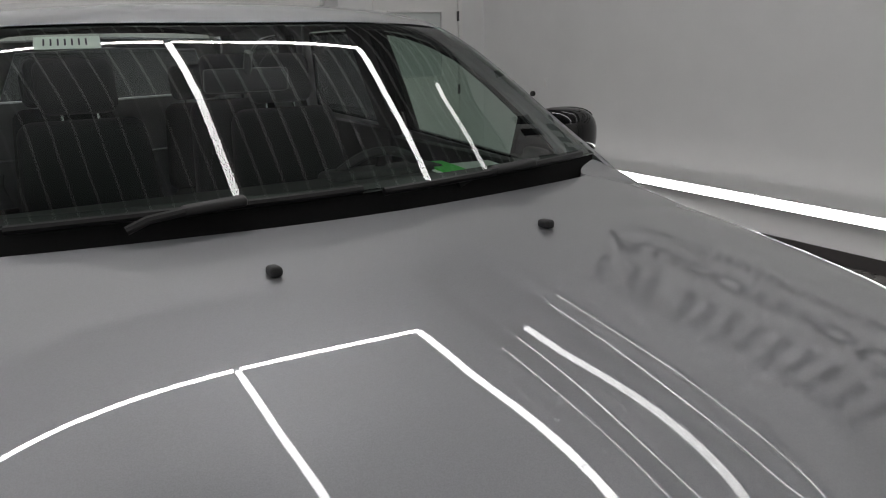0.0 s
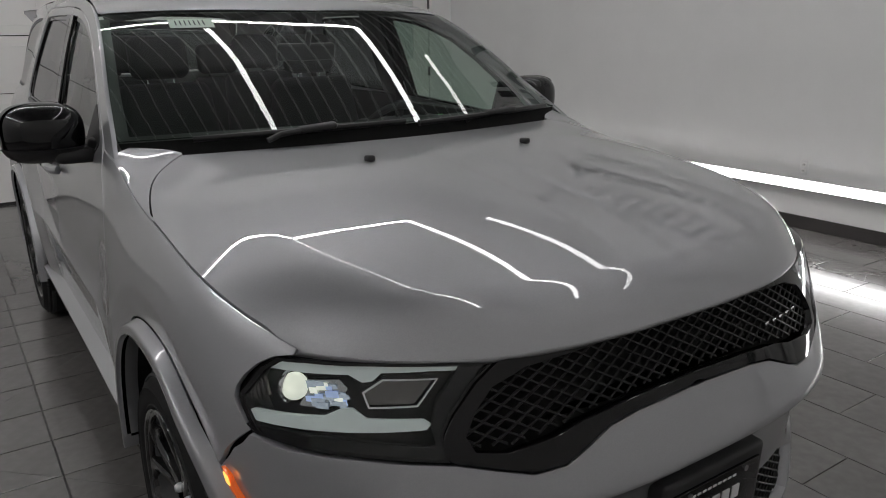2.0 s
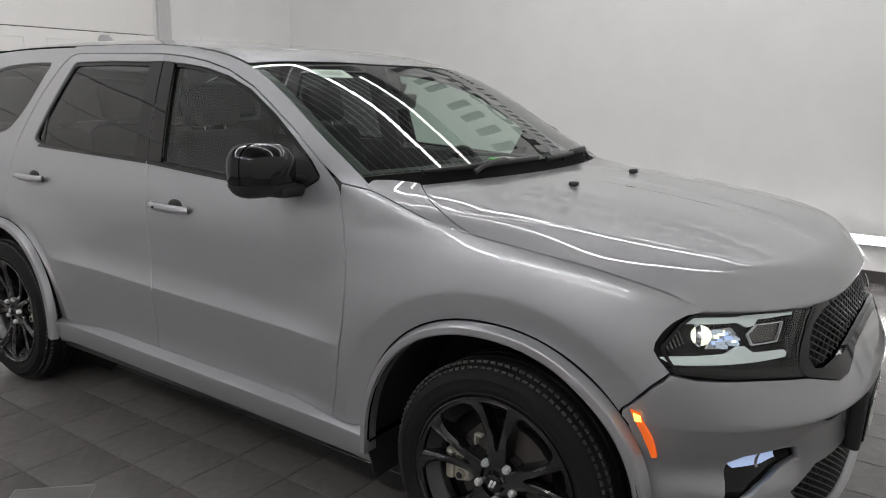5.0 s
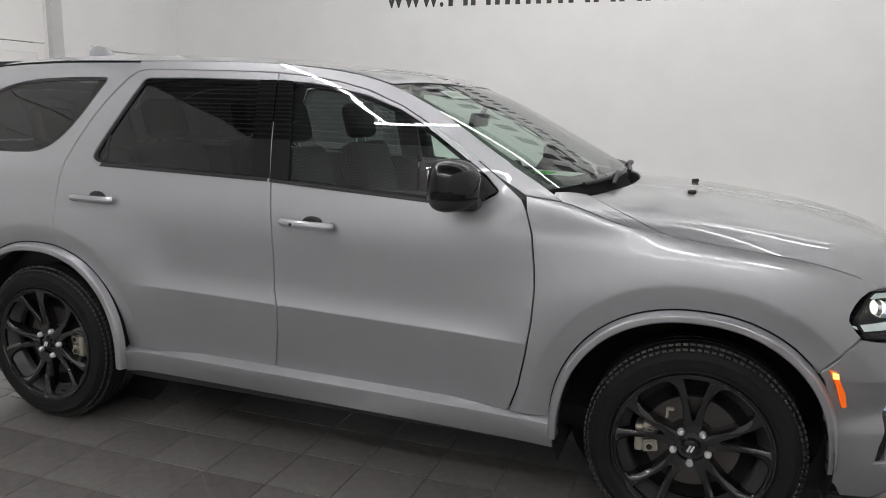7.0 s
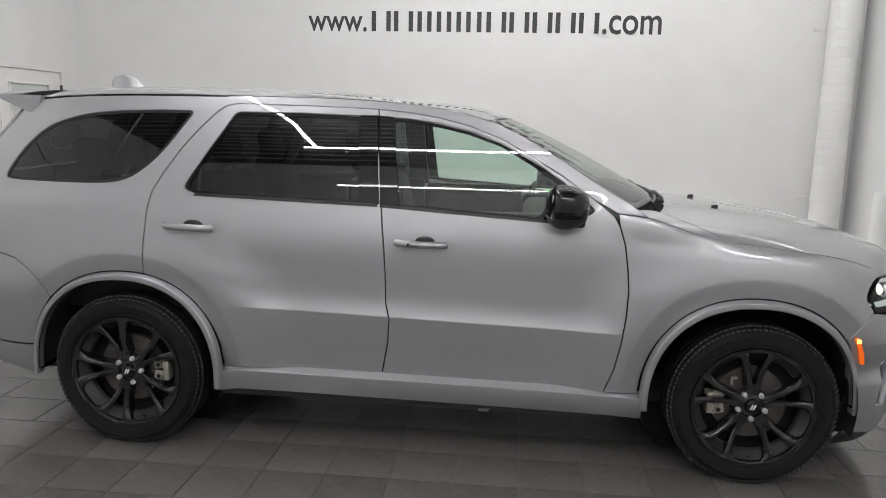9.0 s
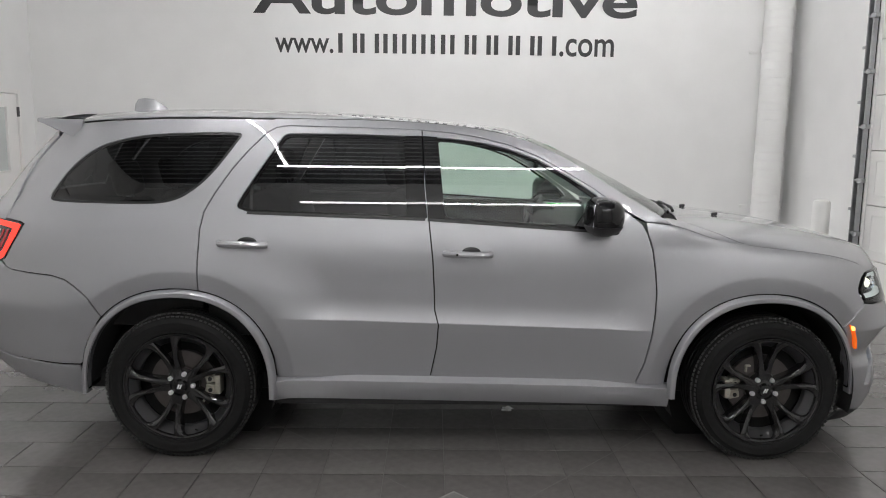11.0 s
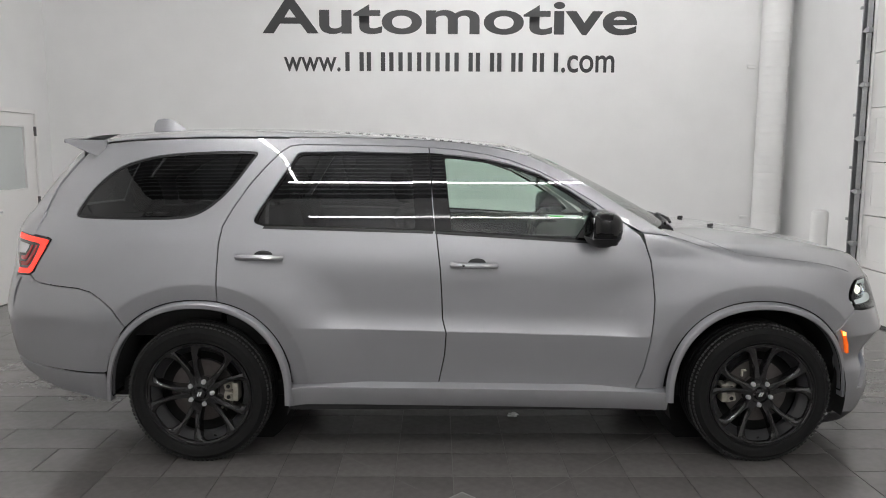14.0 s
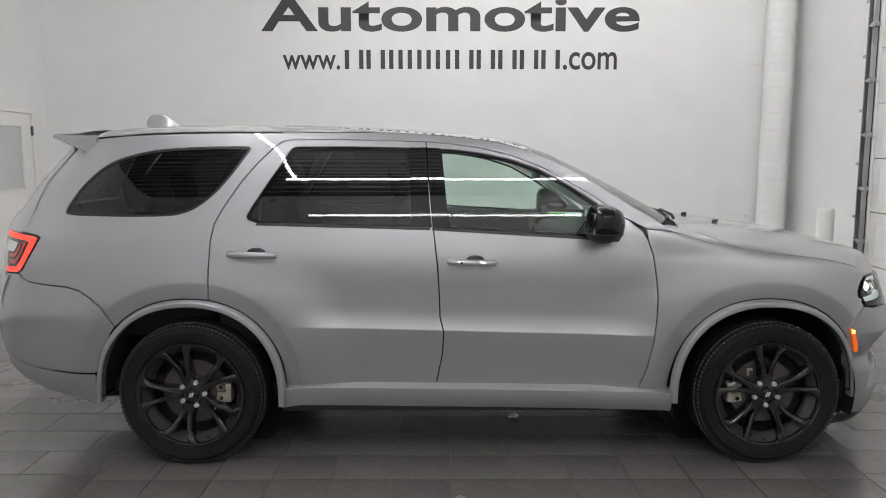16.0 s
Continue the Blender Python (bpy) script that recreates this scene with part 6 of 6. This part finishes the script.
# ---------------------------------------------------------------- inside and under the car
def cabin():
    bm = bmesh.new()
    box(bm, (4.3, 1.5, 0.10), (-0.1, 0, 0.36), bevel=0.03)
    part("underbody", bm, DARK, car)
    bm = bmesh.new()
    box(bm, (3.0, 1.10, 0.04), (-0.6, 0, 0.55))
    box(bm, (0.04, 1.60, 0.66), (1.02, 0, 0.86))
    part("cabin_floor", bm, CABIN, car, smooth=False)
    for s in (1, -1):
        bm = bmesh.new()
        box(bm, (1.10, 0.05, 0.62), (0.32, s * 0.80, 0.93), bevel=0.015)
        box(bm, (1.15, 0.05, 0.64), (-0.82, s * 0.80, 0.95), bevel=0.015)
        box(bm, (0.95, 0.05, 0.62), (-1.90, s * 0.76, 0.98), bevel=0.015)
        part("door_lining", bm, CABIN, car)
        bm = box(bmesh.new(), (0.13, 0.04, 0.50), (-0.30, s * 0.745, 1.47), (s * 17, -4, 0), bevel=0.01)
        part("pillar_lining", bm, CABIN, car)
        bm = box(bmesh.new(), (0.20, 0.04, 0.52), (-1.28, s * 0.74, 1.49), (s * 17, 25, 0), bevel=0.01)
        part("pillar_lining", bm, CABIN, car)
    sheet("headliner", lambda x, k: (lambda q: (q[0], q[1] * 0.98, q[2] - 0.045))(top_xyz(x, k)), span(-2.15, 0.22, 24), span(-0.97, 0.97, 15), HEADLINER, car, (0, 0, -1), "pale grey headlining")
    # dashboard
    bm = bmesh.new()
    box(bm, (0.60, 1.50, 0.20), (0.73, 0, 1.118), (0, 1, 0), bevel=0.06, segments=4)
    box(bm, (0.20, 1.40, 0.34), (0.66, 0, 0.86), bevel=0.05, segments=3)
    box(bm, (0.16, 0.40, 0.07), (0.50, 0.38, 1.205), bevel=0.03, segments=3)
    box(bm, (0.9, 0.24, 0.20), (0.10, 0, 0.72), bevel=0.04, segments=3)
    part("dashboard", bm, CABIN, car, "black dashboard")
    # steering wheel
    sw = new("steering_wheel")
    sw.parent = car
    sw["label"] = "black three-spoke steering wheel"
    bm = bmesh.new()
    n, m = 40, 10
    rings = []
    for i in range(n):
        a = 2 * math.pi * i / n
        rings.append([bm.verts.new(((0.185 + 0.016 * math.cos(b)) * math.cos(a), (0.185 + 0.016 * math.cos(b)) * math.sin(a), 0.016 * math.sin(b))) for b in (2 * math.pi * j / m for j in range(m))])
    for i in range(n):
        for j in range(m):
            bm.faces.new((rings[i][j], rings[(i + 1) % n][j], rings[(i + 1) % n][(j + 1) % m], rings[i][(j + 1) % m]))
    box(bm, (0.15, 0.13, 0.045), (0, 0, 0.0), bevel=0.02, segments=3)
    for a in (0, 180, 270):
        c, s = math.cos(radians(a)), math.sin(radians(a))
        box(bm, (0.12, 0.032, 0.014), (0.12 * c, 0.12 * s, 0), (0, 0, a), bevel=0.004)
    bmesh.ops.transform(bm, matrix=pose(0.43, 0.38, 1.12, 0, -66, 0) @ pose(0, 0, 0, 0, 0, 90), verts=bm.verts)
    part("wheel_rim", bm, CABIN, sw)

    def seat(x, y, w, h=0.62, head=True, zb=0.72, lean=-14):
        st = new("seat")
        st.parent = car
        st["label"] = "dark cloth seat with a headrest"
        bm = bmesh.new()
        box(bm, (0.52, w, 0.16), (x + 0.22, y, zb), (0, -5, 0), bevel=0.06, segments=4)
        part("cushion", bm, SEAT, st)
        bm = bmesh.new()
        box(bm, (0.15, w, h), (x - 0.08, y, zb + h / 2 + 0.04), (0, lean, 0), bevel=0.065, segments=4)
        for v in bm.verts:
            if v.co.z > zb + h * 0.6:
                v.co.y = y + (v.co.y - y) * 0.84
        part("backrest", bm, SEAT, st)
        if head:
            zt = zb + h + 0.15
            xt = x - 0.08 - math.sin(radians(-lean)) * (h / 2 + 0.10)
            bm = bmesh.new()
            box(bm, (0.10, 0.27, 0.20), (xt, y, zt), (0, lean, 0), bevel=0.045, segments=4)
            part("headrest", bm, SEAT, st)
            bm = bmesh.new()
            for d in (-0.06, 0.06):
                tube(bm, (xt + 0.02, y + d, zt - 0.17), (xt, y + d, zt - 0.05), 0.006)
            part("headrest_posts", bm, CHROME, st)
    for y in (-0.38, 0.38):
        seat(-0.27, y, 0.52)
        seat(-1.02, y, 0.50)
        seat(-1.80, y, 0.44, h=0.50, zb=0.78)
    bm = bmesh.new()
    box(bm, (0.03, 0.25, 0.07), (0.40, 0, 1.52), (0, 12, 0), bevel=0.012, segments=3)
    tube(bm, (0.41, 0, 1.54), (0.44, 0, 1.60), 0.012)
    part("rear_view_mirror", bm, TRIM, car, "black rear-view mirror")
    # papers
    sheet("stock_sticker", lambda a, b: screen_xyz(0.098 + 0.09 * a, -0.690 + 0.20 * b, -0.002), span(0, 1, 4), span(0, 1, 5), PAPER, screen, (1, 0, 1), "pale green handwritten sticker")
    for j in range(7):
        b0 = 0.14 + 0.105 * j
        sheet("ink_bar", lambda a, b, b0=b0: screen_xyz(0.118 + 0.048 * a, -0.690 + 0.20 * (b0 + 0.028 * b), -0.003), [0, 1], [0, 1], INK, screen, (1, 0, 1), "dark pen stroke")


cabin()


def dash_papers():
    bm = box(bmesh.new(), (0.30, 0.24, 0.003), (0.66, 0.625, 1.2225), (0, 1, -8))
    tagged(part("paper_sheet", bm, WHITE_PAPER, smooth=False), "white paper sheet lying on the dashboard", "paper")
    bm = box(bmesh.new(), (0.21, 0.075, 0.008), (0.575, 0.565, 1.2285), (0, 1, -6), bevel=0.002)
    tagged(part("key_tag", bm, GREEN, smooth=False), "bright green key tag lying on the dashboard", "key tag")


dash_papers()


def floor_bits():
    rnd = random.Random(3)
    bm = bmesh.new()
    for k in range(9):
        box(bm, (0.03 + 0.03 * rnd.random(), 0.008 + 0.008 * rnd.random(), 0.002), (0.247 + 0.05 * (rnd.random() - 0.5), -0.21 + 0.04 * (rnd.random() - 0.5), 0.006 + 0.006 * rnd.random()), (40 * (rnd.random() - 0.5), 30 * (rnd.random() - 0.5), 180 * rnd.random()))
    box(bm, (0.06, 0.03, 0.003), (0.247, -0.21, 0.0018))
    tagged(part("metal_scrap", bm, SCRAP, smooth=False), "small crumpled metal scrap on the floor under the car", "scrap")
    # a square cover set on its corner
    cover = tagged(new("drain_cover"), "square drain cover with a pale metal edge in dark tiles", "drain cover")
    cover.matrix_basis = pose(-0.112, -1.518, 0, 0, 0, 45)
    bm = box(bmesh.new(), (0.296, 0.296, 0.003), (0, 0, 0.0005), bevel=0.001, segments=1)
    part("plate", bm, COVER, cover, "dull grey cover plate", smooth=False)
    for x, y, w, d in ((0, 0.151, 0.308, 0.006), (0, -0.151, 0.308, 0.006), (0.151, 0, 0.006, 0.296), (-0.151, 0, 0.006, 0.296)):
        bm = box(bmesh.new(), (w, d, 0.005), (x, y, 0.0008), bevel=0.001, segments=1)
        part("edge_strip", bm, STRIP, cover, "pale metal edge strip", smooth=False)


floor_bits()


# ---------------------------------------------------------------- floor tiles
BAY = (-1.983, 1.982, -3.56, 0.405, 0.305)


def floor_tiles():
    """Oblong tiles in a third bond round a square bay of small square tiles."""
    tw, th, g = 0.610, 0.306, 0.0025
    floor = bpy.data.objects["floor"]

    def tile_mesh(x0, x1, y0, y1):
        b = 0.0018
        x0, x1, y0, y1 = x0 + g, x1 - g, y0 + g, y1 - g
        v = [(x, y, -0.007) for x, y in ((x0, y0), (x1, y0), (x1, y1), (x0, y1))]
        v += [(x, y, -0.0005) for x, y, _ in v[:4]]
        v += [(x0 + b, y0 + b, 0), (x1 - b, y0 + b, 0), (x1 - b, y1 - b, 0), (x0 + b, y1 - b, 0)]
        f = [(8, 9, 10, 11)] + [(a, (a + 1) % 4, 4 + (a + 1) % 4, 4 + a) for a in range(4)] + [(4 + a, 4 + (a + 1) % 4, 8 + (a + 1) % 4, 8 + a) for a in range(4)]
        return v, f
    shared = {}

    def whole(w, h):
        if (w, h) not in shared:
            me = bpy.data.meshes.new("floor_tile")
            me.from_pydata(*[tile_mesh(-w / 2, w / 2, -h / 2, h / 2)[0], [], tile_mesh(0, w, 0, h)[1]])
            me.materials.append(TILE)
            shared[(w, h)] = me
        return shared[(w, h)]
    bx0, bx1, by0, by1, q = BAY
    rest_v, rest_f = [], []

    def join(x0, x1, y0, y1):
        v, f = tile_mesh(x0, x1, y0, y1)
        k = len(rest_v)
        rest_v.extend(v)
        rest_f.extend(tuple(k + i for i in face) for face in f)

    def single(w, h, x, y):
        ob = new("tile", whole(w, h))
        ob.parent = floor
        ob.location = (x, y, 0)
    count = 0
    for i in range(13):
        for j in range(13):
            single(q, q, bx0 + q * (i + 0.5), by0 + q * (j + 0.5))
            count += 1
    for x0, y0, x1, y1 in ((1.25, -0.35, 0.23, -1.37), (-1.25, -0.35, -0.34, -1.26)):
        bm = box(bmesh.new(), (math.hypot(x1 - x0, y1 - y0), 0.003, 0.002), ((x0 + x1) / 2, (y0 + y1) / 2, -0.0004), (0, 0, math.degrees(math.atan2(y1 - y0, x1 - x0))))
        part("diagonal_joint", bm, GROUT, floor, "thin diagonal joint across the tiles", smooth=False)
    row = 0
    y = -0.748 - th * 20
    while y < Y_NORTH:
        x = -2.39 - tw * 6 + ((row + 2) % 3) * tw / 3
        while x < X_EAST + 0.2:
            parts = [(x, x + tw, y, y + th)]
            if y + th > by0 and y < by1 and x + tw > bx0 and x < bx1:
                parts = [(x, min(x + tw, bx0), y, y + th), (max(x, bx1), x + tw, y, y + th)]
                parts += [(max(x, bx0), min(x + tw, bx1), y, by0), (max(x, bx0), min(x + tw, bx1), by1, y + th)]
            for p in parts:
                if p[1] - p[0] < 0.012 or p[3] - p[2] < 0.012 or p[1] < X_WEST - 0.2 or p[2] < Y_SOUTH - 0.15:
                    continue
                close = (-3.6 < x < -2.0 and -2.0 < y < 0.5) or (1.9 < x < 3.6 and -1.8 < y < 2.6)
                if len(parts) == 1 and close and count < 300:
                    single(tw, th, x + tw / 2, y + th / 2)
                    count += 1
                else:
                    join(*p)
            x += tw
        y += th
        row += 1
    me = bpy.data.meshes.new("far_tiles")
    me.from_pydata(rest_v, [], rest_f)
    ob = link_mesh("far_tiles", me, TILE_FAR, floor)
    ob["kind"] = "stuff"


TILE_FAR = TILE.copy()
for n in TILE_FAR.node_tree.nodes:
    if n.type == "OBJECT_INFO":
        geo = TILE_FAR.node_tree.nodes.new("ShaderNodeNewGeometry")
        TILE_FAR.node_tree.links.new(geo.outputs["Random Per Island"], [l.to_socket for l in n.outputs["Random"].links][0])
floor_tiles()
